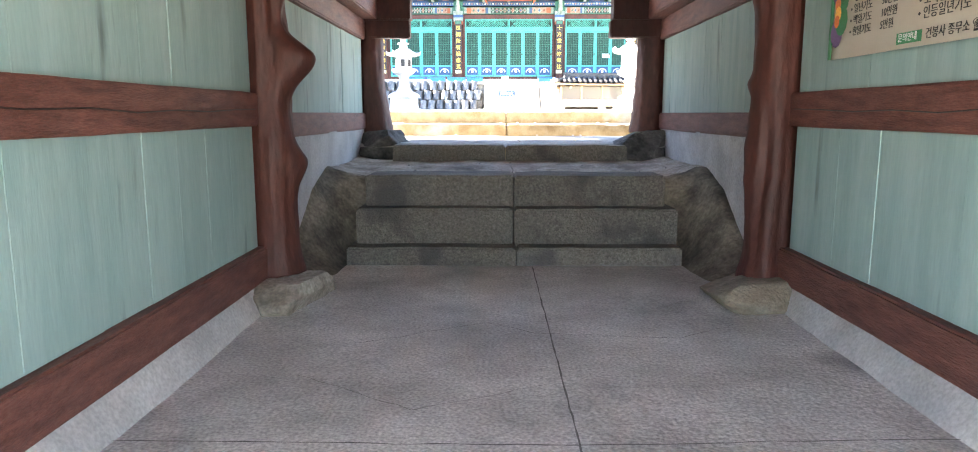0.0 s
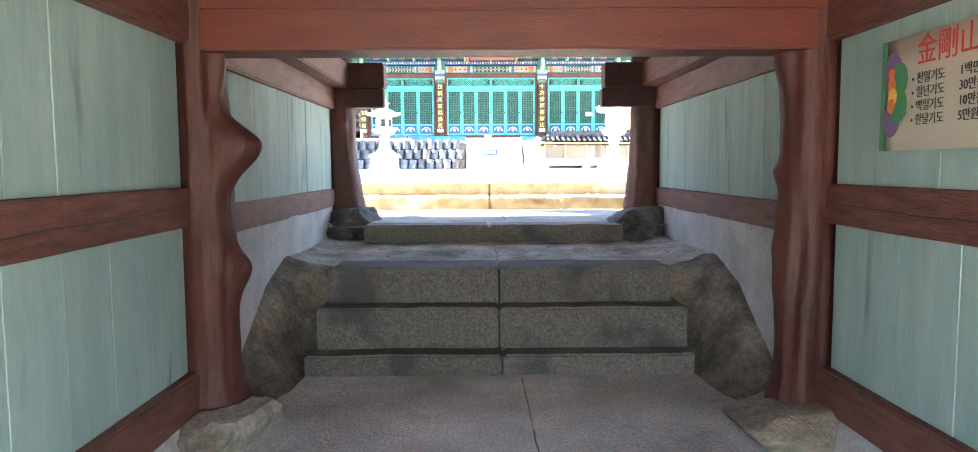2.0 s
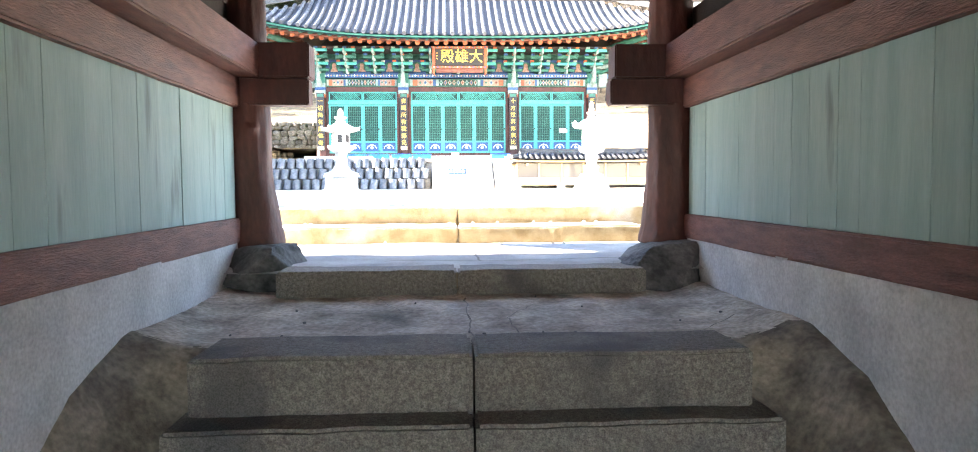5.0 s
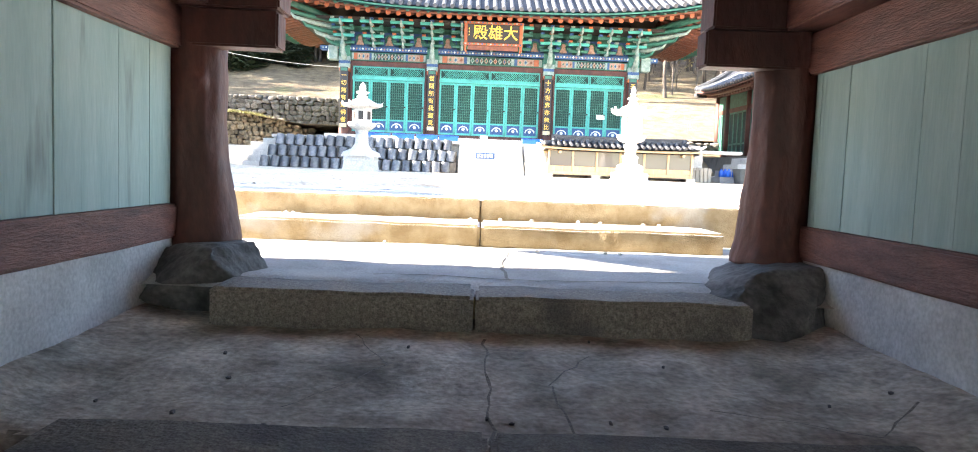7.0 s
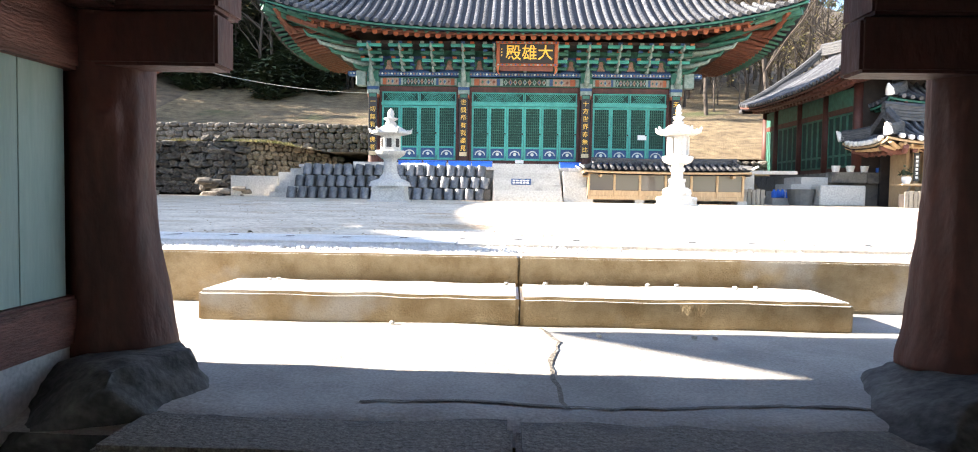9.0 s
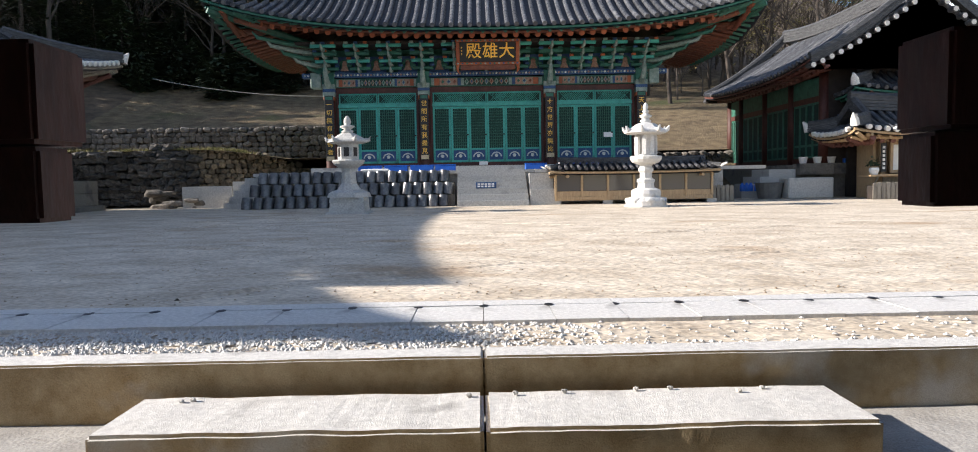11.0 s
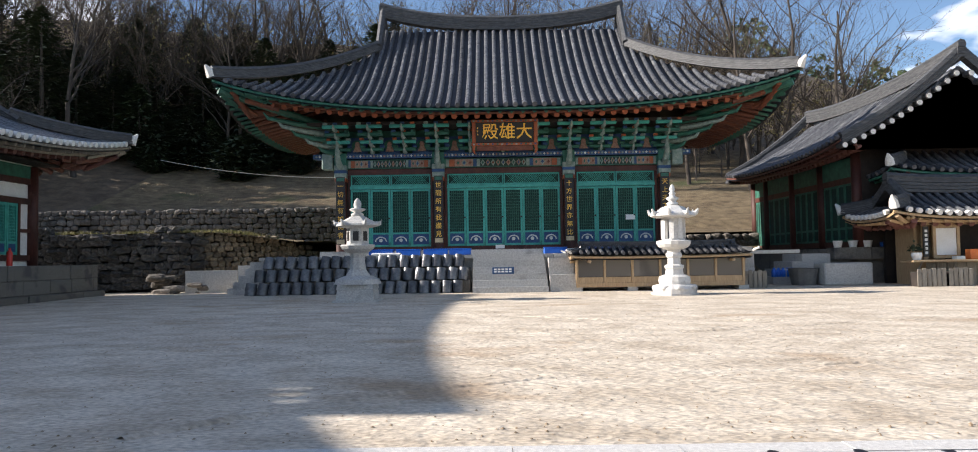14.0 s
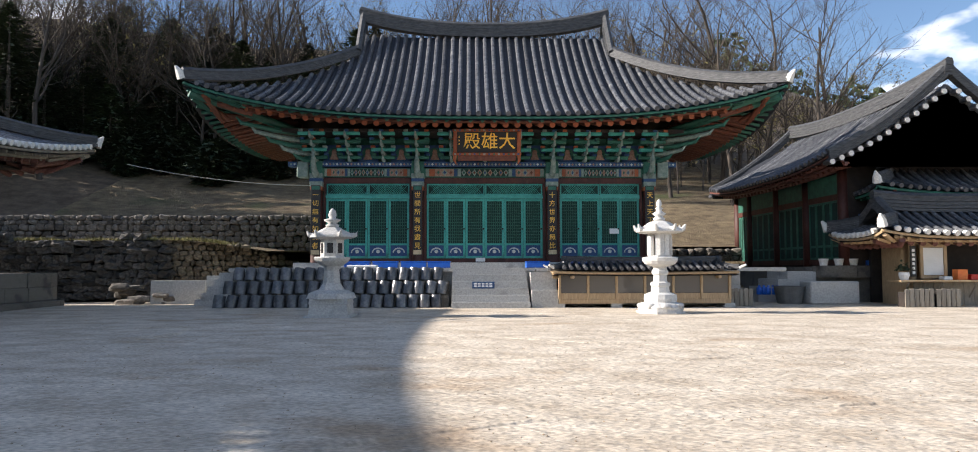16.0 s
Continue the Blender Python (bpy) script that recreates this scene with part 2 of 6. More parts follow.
gb.inputs["Base Color"].default_value, gb.inputs["Roughness"].default_value = (0.12, 0.11, 0.10, 1), 0.08
M["glass"] = glass


# ---- mesh helpers ----
def finish(name, bm, material, parent=None, label="", smooth=False, extra=()):
    me = bpy.data.meshes.new(name)
    bm.to_mesh(me)
    bm.free()
    if smooth:
        for p in me.polygons:
            p.use_smooth = True
    for m in (material, *extra):
        me.materials.append(m if not isinstance(m, str) else M[m])
    ob = new(name, me)
    if parent:
        ob.parent = parent
    if label:
        ob["label"] = label
    return ob


part = finish


def thing(name, label, category, group="", at=(0, 0, 0), rz=0):
    ob = new(name)
    ob.matrix_basis = pose(*at, 0, 0, rz)
    return tagged(ob, label, category, group)


def setting(ob, label, category="structure"):
    return tagged(ob, label, category, "", "structure")


def box(bm, x0, y0, z0, x1, y1, z1, bevel=0.0, jitter=0.0, rng=None):
    v = [bm.verts.new((x, y, z)) for z in (z0, z1) for y in (y0, y1) for x in (x0, x1)]
    if jitter:
        for q in v:
            q.co += Vector([rng.uniform(-jitter, jitter) for _ in range(3)])
    f = [bm.faces.new([v[i] for i in ix]) for ix in ((0, 2, 3, 1), (4, 5, 7, 6), (0, 1, 5, 4), (2, 6, 7, 3), (0, 4, 6, 2), (1, 3, 7, 5))]
    if bevel:
        e = list({e for q in f for e in q.edges})
        bmesh.ops.bevel(bm, geom=e, offset=bevel, segments=1, affect="EDGES")
    return v


def boxes(*specs, bevel=0.0):
    bm = bmesh.new()
    for s in specs:
        box(bm, *s, bevel=bevel)
    return bm


def tube(bm, pts, radii, sides=8, caps=True):
    """A tube along points with a radius for each."""
    rings = []
    up0 = Vector((0.13, 0.27, 0.95))
    n = len(pts)
    for i in range(n):
        p = Vector(pts[i])
        d = (Vector(pts[min(i + 1, n - 1)]) - Vector(pts[max(i - 1, 0)])).normalized()
        u = up0 if abs(d.dot(up0)) < 0.9 else Vector((1, 0, 0))
        a = d.cross(u).normalized()
        b = d.cross(a)
        rings.append([bm.verts.new(p + radii[i] * (math.cos(t) * a + math.sin(t) * b)) for t in [2 * math.pi * k / sides for k in range(sides)]])
    for r, s in zip(rings, rings[1:]):
        for k in range(sides):
            bm.faces.new((r[k], r[(k + 1) % sides], s[(k + 1) % sides], s[k]))
    if caps:
        bm.faces.new(rings[0][::-1])
        bm.faces.new(rings[-1])
    return bm


def lathe(bm, profile, sides=16, cx=0, cy=0, turn=0.0):
    rings = []
    for r, z in profile:
        rings.append([bm.verts.new((cx + r * math.cos(2 * math.pi * k / sides + turn), cy + r * math.sin(2 * math.pi * k / sides + turn), z)) for k in range(sides)])
    for a, b in zip(rings, rings[1:]):
        for k in range(sides):
            bm.faces.new((a[k], a[(k + 1) % sides], b[(k + 1) % sides], b[k]))
    bm.faces.new(rings[0][::-1])
    bm.faces.new(rings[-1])
    return bm


def grid(f, us, vs):
    """A sheet through f(u, v)."""
    bm = bmesh.new()
    rows = [[bm.verts.new(f(u, v)) for u in us] for v in vs]
    for a, b in zip(rows, rows[1:]):
        for i in range(len(us) - 1):
            bm.faces.new((a[i], a[i + 1], b[i + 1], b[i]))
    return bm


def span(a, b, n):
    return [a + (b - a) * i / n for i in range(n + 1)]


def boulder(bm, c, s, seed, rough=0.25, sub=2):
    r = bmesh.ops.create_icosphere(bm, subdivisions=sub, radius=1)
    o = Vector((seed * 3.1, seed * 1.7, 0))
    for v in r["verts"]:
        p = v.co.copy()
        q = Vector([math.copysign(abs(k) ** 0.6, k) for k in p])
        q *= 1 + rough * noise.noise(p * 1.6 + o) + rough * 0.4 * noise.noise(p * 4 + o)
        v.co = Vector(c) + Vector((q.x * s[0], q.y * s[1], q.z * s[2]))


def words(name, body, size, m, material, parent=None, depth=0.003, align="LEFT", label="", bold=0.0):
    """Lettering as a mesh, from the built-in font."""
    cu = bpy.data.curves.new(name, "FONT")
    cu.body, cu.size, cu.extrude, cu.align_x, cu.align_y = body, size, depth, align, "CENTER"
    cu.resolution_u, cu.offset = 2, bold
    tmp = bpy.data.objects.new(name, cu)
    scene.collection.objects.link(tmp)
    me = bpy.data.meshes.new_from_object(tmp.evaluated_get(bpy.context.evaluated_depsgraph_get()))
    bpy.data.objects.remove(tmp)
    me.materials.clear()
    me.materials.append(M[material])
    ob = new(name, me)
    ob.matrix_basis = m
    if parent:
        ob.parent = parent
    if label:
        ob["label"] = label
    return ob


def noisy(x, y, s=1.0):
    return noise.noise(Vector((x * s, y * s, 3.3)))


# ---- the ground ----
def court_z(x, y):
    return 1.27 + 0.14 * min(max((y - 12.6) / 17, 0), 1)


def smooth(a, b, t):
    t = min(max((t - a) / (b - a), 0), 1)
    return t * t * (3 - 2 * t)


def land_z(x, y):
    """Courtyard, then the hill behind and to the left."""
    z = court_z(x, y) + 0.012 * noisy(x, y, 1.3)
    k = min(max((y - 37) / 26, 0), 1) * 9.3 + smooth(58, 130, y) * 25
    k += smooth(16, 60, -x) * smooth(20, 45, y) * 6
    k *= 1 - 0.62 * smooth(20, 110, x)
    return z + k * (1 + 0.08 * noisy(x, y, 0.06)) + 0.5 * smooth(40, 70, y) * noisy(x, y, 0.15)


gx = sorted(set(span(-400, -40, 18) + span(-40, 40, 80) + span(40, 400, 18)))
gy = sorted(set(span(12.65, 40, 50) + span(40, 140, 60) + span(140, 600, 12)))
g = grid(lambda u, v: (u, v, land_z(u, v)), gx, gy)
gm = finish("ground", g, "sand", smooth=True, extra=("grass", "litter"))
for p in gm.data.polygons:
    c = p.center
    if c.z - court_z(c.x, c.y) > 0.35 or c.y > 42:
        p.material_index = 1
    if c.y > 62 + 3 * noisy(c.x, 0, 0.2) or (c.x < -22 and c.y > 44):
        p.material_index = 2
setting(gm, "pale sandy temple courtyard rising to a dry grass hill", "ground")
lower = finish("ground_lower", grid(lambda u, v: (u, v, -0.015), span(-300, 300, 2), span(-300, 11.0, 2)), "sand")
setting(lower, "plain sandy ground below the terrace", "ground")

# ---- passage under the pavilion: floor, steps, kerbs ----
XL, XR = -1.74, 1.80
YA, YB, YC = 0.3, 5.25, 9.15


def floor_z(x, y):
    return 0.012 * noisy(x, y, 1.1) + 0.005 * noisy(x, y, 5)


fl = setting(finish("floor", grid(lambda u, v: (u, v, floor_z(u, v)), span(XL - 0.2, XR + 0.2, 40), span(-14, 6.6, 150)), "concrete", smooth=True), "worn grey concrete floor with hairline cracks", "floor")


def crack(name, pts, parent, z=0.004, w=0.006, seed=0, material="granite_dark", sway=0.012):
    rng = random.Random(seed)
    bm = bmesh.new()
    prev = None
    for (x0, y0), (x1, y1) in zip(pts, pts[1:]):
        n = max(2, int(math.hypot(x1 - x0, y1 - y0) / 0.08))
        for i in range(n + 1):
            x, y = x0 + (x1 - x0) * i / n, y0 + (y1 - y0) * i / n
            nx, ny = -(y1 - y0), x1 - x0
            q = math.hypot(nx, ny)
            nx, ny = nx / q, ny / q
            o, ww = rng.uniform(-sway, sway), w * rng.uniform(0.5, 1.3)
            pair = [bm.verts.new((x + nx * (o + s * ww), y + ny * (o + s * ww), (z(x, y) if callable(z) else z))) for s in (-1, 1)]
            if prev:
                bm.faces.new((prev[0], prev[1], pair[1], pair[0]))
            prev = pair
    return part(name, bm, material, parent)


over = lambda x, y: floor_z(x, y) + 0.004
crack("floor_joint", [(0.19, 0.4), (0.185, 3.1), (0.17, 4.4), (0.15, 6.2)], fl, over, 0.0045, 1, "joint", 0.003)
crack("floor_joint", [(-1.7, 2.98), (0.13, 2.98), (1.75, 3.05)], fl, over, 0.004, 2, "joint", 0.003)
crack("floor_crack", [(-0.9, 4.2), (-0.2, 4.6), (0.06, 4.4), (0.9, 4.3), (1.3, 4.6)], fl, over, 0.0022, 3, "joint")
crack("floor_crack", [(0.1, 3.6), (-0.5, 3.3), (-1.1, 3.7)], fl, over, 0.002, 4, "joint")


def mound_z(x, y):
    """Mortar banks on both sides of the stair, running into the upper landing."""
    a = min(max((abs(x) - 1.36) / 0.36, 0), 1)
    inner = smooth(6.42, 7.1, y) * 0.64
    outer = min(max((y - 5.45) / 1.05, 0), 1) * 0.62 + smooth(6.3, 7.2, y) * 0.17
    z = inner + (outer - inner) * a ** 1.3
    if y >= 6.9:
        hi = 0.70 + 0.055 * smooth(7.4, 8.5, y) + 0.09 * a * a * (1 - 0.7 * smooth(7.2, 8.4, y))
        z = z + (hi - z) * smooth(6.9, 7.15, y)
    return z + 0.018 * noisy(x, y, 3) + 0.008 * noisy(x, y, 9) - 0.02


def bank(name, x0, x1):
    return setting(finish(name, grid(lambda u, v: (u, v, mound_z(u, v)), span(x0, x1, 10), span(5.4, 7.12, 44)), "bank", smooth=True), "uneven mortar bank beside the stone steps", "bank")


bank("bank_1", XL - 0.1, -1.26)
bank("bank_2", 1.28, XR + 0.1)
landing = setting(finish("landing", grid(lambda u, v: (u, v, mound_z(u, v)), span(XL - 0.1, XR + 0.1, 44), span(7.1, 8.7, 50)), "earth", smooth=True), "rough dusty landing between the steps", "floor")
lz = lambda x, y: mound_z(x, y) + 0.004
crack("crack", [(0.02, 7.0), (0.0, 8.3)], landing, lz, 0.006, 5)
crack("crack", [(0.3, 7.0), (0.25, 7.7), (0.45, 8.1)], landing, lz, 0.004, 6)
crack("crack", [(-0.7, 7.4), (-0.4, 7.9), (-0.6, 8.3)], landing, lz, 0.004, 7)
crack("crack", [(0.8, 7.5), (1.3, 7.3), (1.6, 7.6)], landing, lz, 0.004, 8)


def slab(name, x0, y0, z0, x1, y1, z1, material, parent, seed, bevel=0.018, amp=0.008):
    """A stone block with softened, slightly uneven edges."""
    bm = bmesh.new()
    box(bm, x0, y0, z0, x1, y1, z1)
    long = [e for e in bm.edges if abs(e.verts[0].co.x - e.verts[1].co.x) > 0.2]
    bmesh.ops.subdivide_edges(bm, edges=long, cuts=max(3, int((x1 - x0) / 0.08)), use_grid_fill=True)
    bmesh.ops.bevel(bm, geom=[e for e in bm.edges if len(e.link_faces) == 2 and e.calc_face_angle(0) > 0.8], offset=bevel, segments=2, affect="EDGES")
    for v in bm.verts:
        v.co += Vector((0, noise.noise(v.co * 5 + Vector((seed, 0, 0))), noise.noise(v.co * 5 + Vector((0, seed, 4))))) * amp
    ob = part(name, bm, material, parent)
    # upward faces paler, sunlight on the tops put in colour; rust stays on sides
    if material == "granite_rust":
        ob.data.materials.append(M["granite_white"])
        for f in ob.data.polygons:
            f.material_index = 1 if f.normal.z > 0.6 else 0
    return ob


def stair(name, label, rows, material, seed):
    st = thing(name, label, "steps")
    st["kind"] = "structure"
    for i, (x0, xm, x1, y0, y1, z0, z1) in enumerate(rows):
        slab("step_stone", x0, y0, z0, xm - 0.005, y1, z1, material, st, seed + i)
        slab("step_stone", xm + 0.005, y0 + 0.006, z0, x1, y1, z1 - 0.004, material, st, seed + i + 9)
    return st


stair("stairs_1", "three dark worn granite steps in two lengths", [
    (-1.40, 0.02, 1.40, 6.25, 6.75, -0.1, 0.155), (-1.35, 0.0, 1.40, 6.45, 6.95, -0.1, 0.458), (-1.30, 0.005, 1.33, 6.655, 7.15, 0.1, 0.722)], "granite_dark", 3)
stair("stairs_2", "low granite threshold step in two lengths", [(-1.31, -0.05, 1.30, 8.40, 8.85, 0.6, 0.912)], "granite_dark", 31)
apron = setting(finish("apron", grid(lambda u, v: (u, v, 0.925 + 0.03 * smooth(8.9, 9.7, v) + 0.012 * noisy(u, v, 2.1) - 0.05 * (1 - smooth(8.62, 8.8 + 0.1 * noisy(u, 0, 3), v))), span(-4.6, 4.6, 70), span(8.6, 10.95, 40)), "apron", smooth=True), "pale cracked concrete slab before the gate", "floor")
az = lambda x, y: 0.93 + 0.03 * smooth(8.9, 9.7, y) + 0.012 * noisy(x, y, 2.1)
crack("crack", [(0.14, 8.85), (0.1, 9.3), (0.16, 9.8), (0.1, 10.2)], apron, az, 0.01, 11)
crack("crack", [(-0.6, 8.86), (-0.1, 8.92), (0.3, 8.86), (0.9, 8.95), (1.3, 8.9)], apron, az, 0.012, 12)
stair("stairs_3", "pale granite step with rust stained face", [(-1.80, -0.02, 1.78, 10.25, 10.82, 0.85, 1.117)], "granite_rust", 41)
kerb = thing("kerb", "long granite kerb of the courtyard with rust stained face", "kerb")
kerb["kind"] = "structure"
xs = [-40, -22, -12, -7.2, -3.75, -0.02, 3.7, 7.4, 12, 22, 40]
for i, (a, b) in enumerate(zip(xs, xs[1:])):
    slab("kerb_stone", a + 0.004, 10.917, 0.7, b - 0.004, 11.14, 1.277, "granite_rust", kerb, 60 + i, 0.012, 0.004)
setting(finish("terrace_face", boxes((-40, 10.98, -0.1, 40, 11.13, 1.2)), "granite_rust"), "granite retaining face under the kerb", "wall")
for s in (-1, 1):
    setting(finish("terrace_floor", boxes((s * 4.5, 5.0, 0.8, s * 40, 10.93, 0.955)), "apron"), "concrete terrace below the kerb", "floor")
rng = random.Random(5)
for i in range(13):
    bm = bmesh.new()
    boulder(bm, (0, 0, 0), (0.016, 0.013, 0.011), i, 0.3, 1)
    pb = finish("pebble", bm, "granite")
    up = i < 9
    pb.location = (rng.uniform(-1.6, 1.6), 10.74 + rng.uniform(-0.04, 0.04) if up else rng.uniform(9.9, 10.2), 1.126 if up else 0.972)
    tagged(pb, "small grey pebble lying on the granite step" if up else "small grey pebble lying on the concrete", "pebble", "pebbles")

# crumbs of earth and shallow wheel tracks on the court
rng = random.Random(31)
vv, ff = [], []
for i in range(2400):
    x, y = rng.gauss(0, 5.5), 12.8 + 15 * rng.random() ** 1.5
    if noisy(x, y, 0.5) < -0.1 and rng.random() < 0.7:
        continue
    r, a = rng.uniform(0.005, 0.014) * rng.uniform(0.6, 1.2), rng.uniform(0, 6.28)
    z, k = land_z(x, y) + 0.002, len(vv)
    for dx, dy, dz in ((1.3, 0, 0), (0, 1, 0), (-1.2, 0.2, 0), (0.1, -1, 0), (0.1, 0.1, 0.8)):
        vv.append((x + r * (dx * math.cos(a) - dy * math.sin(a)), y + r * (dx * math.sin(a) + dy * math.cos(a)), z + r * dz))
    ff += [(k, k + 1, k + 4), (k + 1, k + 2, k + 4), (k + 2, k + 3, k + 4), (k + 3, k, k + 4)]
me = bpy.data.meshes.new("crumbs")
me.from_pydata(vv, [], ff)
me.materials.append(M["crumb"])
tagged(new("crumbs", me), "small brown crumbs of earth on the court", "crumbs", "", "stuff")


def wheel_track(cx, cy, r, a0, a1, seed):
    """A low uneven ridge of sand pushed up along an arc."""
    def at(u, v):
        rr = r + v * 0.09 + 0.05 * noisy(u * 5, seed, 1.0)
        x, y = cx + rr * math.cos(u), cy + rr * 0.8 * math.sin(u)
        h = (1 - abs(v)) * max(0.0, 0.012 + 0.03 * noisy(u * r, seed * 3.0, 1.1))
        return (x, y, land_z(x, y) + h - 0.012 * abs(v) - 0.002)
    ob = finish("wheel_track", grid(at, span(a0, a1, 90), (-1, -0.4, 0, 0.4, 1)), "sand", smooth=True)
    setting(ob, "shallow wheel track pressed into the sand", "track")


for k, (cx, cy, r, a0, a1) in enumerate(((-1.2, 20.5, 3.2, 2.5, 4.9), (-1.2, 20.5, 3.5, 2.4, 5.0), (-1.0, 20.8, 4.8, 2.3, 4.7), (-1.0, 20.8, 5.1, 2.3, 4.6), (1.5, 24, 6.5, 3.4, 5.2), (1.5, 24, 6.8, 3.5, 5.4), (6, 27, 9, 3.6, 4.9), (5, 8.5, 9, 1.2, 2.4), (5, 8.5, 9.4, 1.1, 2.5), (-6, 30, 8, 4.2, 5.6), (-6, 30, 8.4, 4.1, 5.5))):
    wheel_track(cx, cy, r, a0, a1, k)

# gravel strip and drain
gz = lambda x, y: 1.255 + 0.012 * noisy(x, y, 8) + 0.006 * noisy(x, y, 21)
strip = setting(finish("gravel_bed", grid(lambda u, v: (u, v, gz(u, v)), span(-40, 40, 320), span(11.13, 11.9, 16)), "sand", smooth=True), "sandy strip with loose pale gravel", "ground")
bm = bmesh.new()
rng = random.Random(8)
vv, ff = [], []
for i in range(9000):
    x = rng.triangular(-8, 8, -2.2)
    y = rng.uniform(11.15, 11.85)
    dens = 1 - smooth(-0.6, 1.2, x) * 0.93 * (1 if y > 11.22 else 0.4)
    if rng.random() > dens:
        continue
    s = rng.uniform(0.008, 0.02)
    z = gz(x, y) + s * 0.3
    k = len(vv)
    a = rng.uniform(0, 6.28)
    for dx, dy, dz in ((1.3, 0, 0), (0, 1, 0), (-1.2, 0.2, 0), (0.1, -1, 0), (0.1, 0.1, 0.8)):
        vv.append((x + s * (dx * math.cos(a) - dy * math.sin(a)), y + s * (dx * math.sin(a) + dy * math.cos(a)), z + s * dz))
    ff += [(k, k + 1, k + 4), (k + 1, k + 2, k + 4), (k + 2, k + 3, k + 4), (k + 3, k, k + 4)]
me = bpy.data.meshes.new("gravel")
me.from_pydata(vv, [], ff)
me.materials.append(M["granite_white"])
tagged(new("gravel", me), "loose pale gravel stones beside the kerb", "gravel", "", "stuff")
drain = thing("drain_channel", "pale granite drain cover slabs with lifting holes", "drain cover")
drain["kind"] = "structure"


def drain_slab():
    bm = bmesh.new()
    w, y0, y1 = 0.482, -0.57, 0.0
    pts = [(0, y0), (w, y0), (w, y1), (0, y1)]
    out = [bm.verts.new((x, y, 0)) for x, y in pts]
    hx, hy, r = 0.0, -0.02, 0.036
    box(bm, 0, y0, -0.12, w, y1, 0.0)
    bmesh.ops.delete(bm, geom=out, context="VERTS")
    return bm


first = part("cover_slab", drain_slab(), "granite_white", drain)
first.location = (-0.01 - 0.487 * 30, 12.43, 1.283)
back = part("back_slab", boxes((0, 0.005, -0.12, 0.970, 0.215, 0)), "granite_white", drain)
back.location = (-0.01 - 0.487 * 30, 12.43, 1.286)
# black disc laid on the solid slab paints the shade of a hole
hole = part("lifting_hole", lathe(bmesh.new(), [(0.036, 0), (0.036, 0.003)], 8), "black", drain)
hole.location = (-0.01 - 0.487 * 30, 12.42, 1.2835)
hole.scale = (1, 1.5, 1)
for i in range(1, 60):
    for src, step in ((first, 1), (back, 2), (hole, 1)):
        if i % step:
            continue
        o = src.copy()
        scene.collection.objects.link(o)
        o.location.x = -0.01 + 0.487 * (i - 30)
        o.location.z += 0.002 * math.sin(i * 2.3)
setting(finish("drain_bed", boxes((-40, 11.84, 1.0, 40, 12.70, 1.17)), "earth"), "earth bed under the drain covers", "ground")


# ---- passage walls ----
def timber(name, x0, y0, z0, x1, y1, z1, material, parent=None, seed=0, amp=0.006, bevel=0.012):
    bm = bmesh.new()
    box(bm, x0, y0, z0, x1, y1, z1)
    d = [x1 - x0, y1 - y0, z1 - z0]
    ax = d.index(max(d))
    bmesh.ops.subdivide_edges(bm, edges=[e for e in bm.edges if abs(e.verts[0].co[ax] - e.verts[1].co[ax]) > 0.3], cuts=max(3, int(d[ax] / 0.15)), use_grid_fill=True)
    bmesh.ops.bevel(bm, geom=[e for e in bm.edges if len(e.link_faces) == 2 and e.calc_face_angle(0) > 0.8], offset=bevel, segments=2, affect="EDGES")
    for v in bm.verts:
        n = Vector((noise.noise(v.co * 2.2 + Vector((seed, 0, 0))), noise.noise(v.co * 2.2 + Vector((0, seed, 9))), noise.noise(v.co * 2.2 + Vector((5, 0, seed)))))
        n[ax] = 0
        v.co += n * amp
    return finish(name, bm, material, parent)


def planks(parent, xface, side, y0, y1, z0, z1, seed, wide=1.0):
    """Upright boards of uneven width with open joints; side: where the passage lies."""
    rng = random.Random(seed)
    y = y0
    while y < y1 - 0.02:
        w = min(rng.uniform(0.19, 0.33) * wide, y1 - y)
        d = rng.uniform(0, 0.006)
        xa, xb = xface - side * d, xface - side * 0.035
        bm = bmesh.new()
        g = rng.uniform(0.001, 0.003)
        box(bm, min(xa, xb), y + g, z0, max(xa, xb), y + w - g * 0.3, z1, 0.0012)
        part("plank", bm, "plank", parent)
        y += w


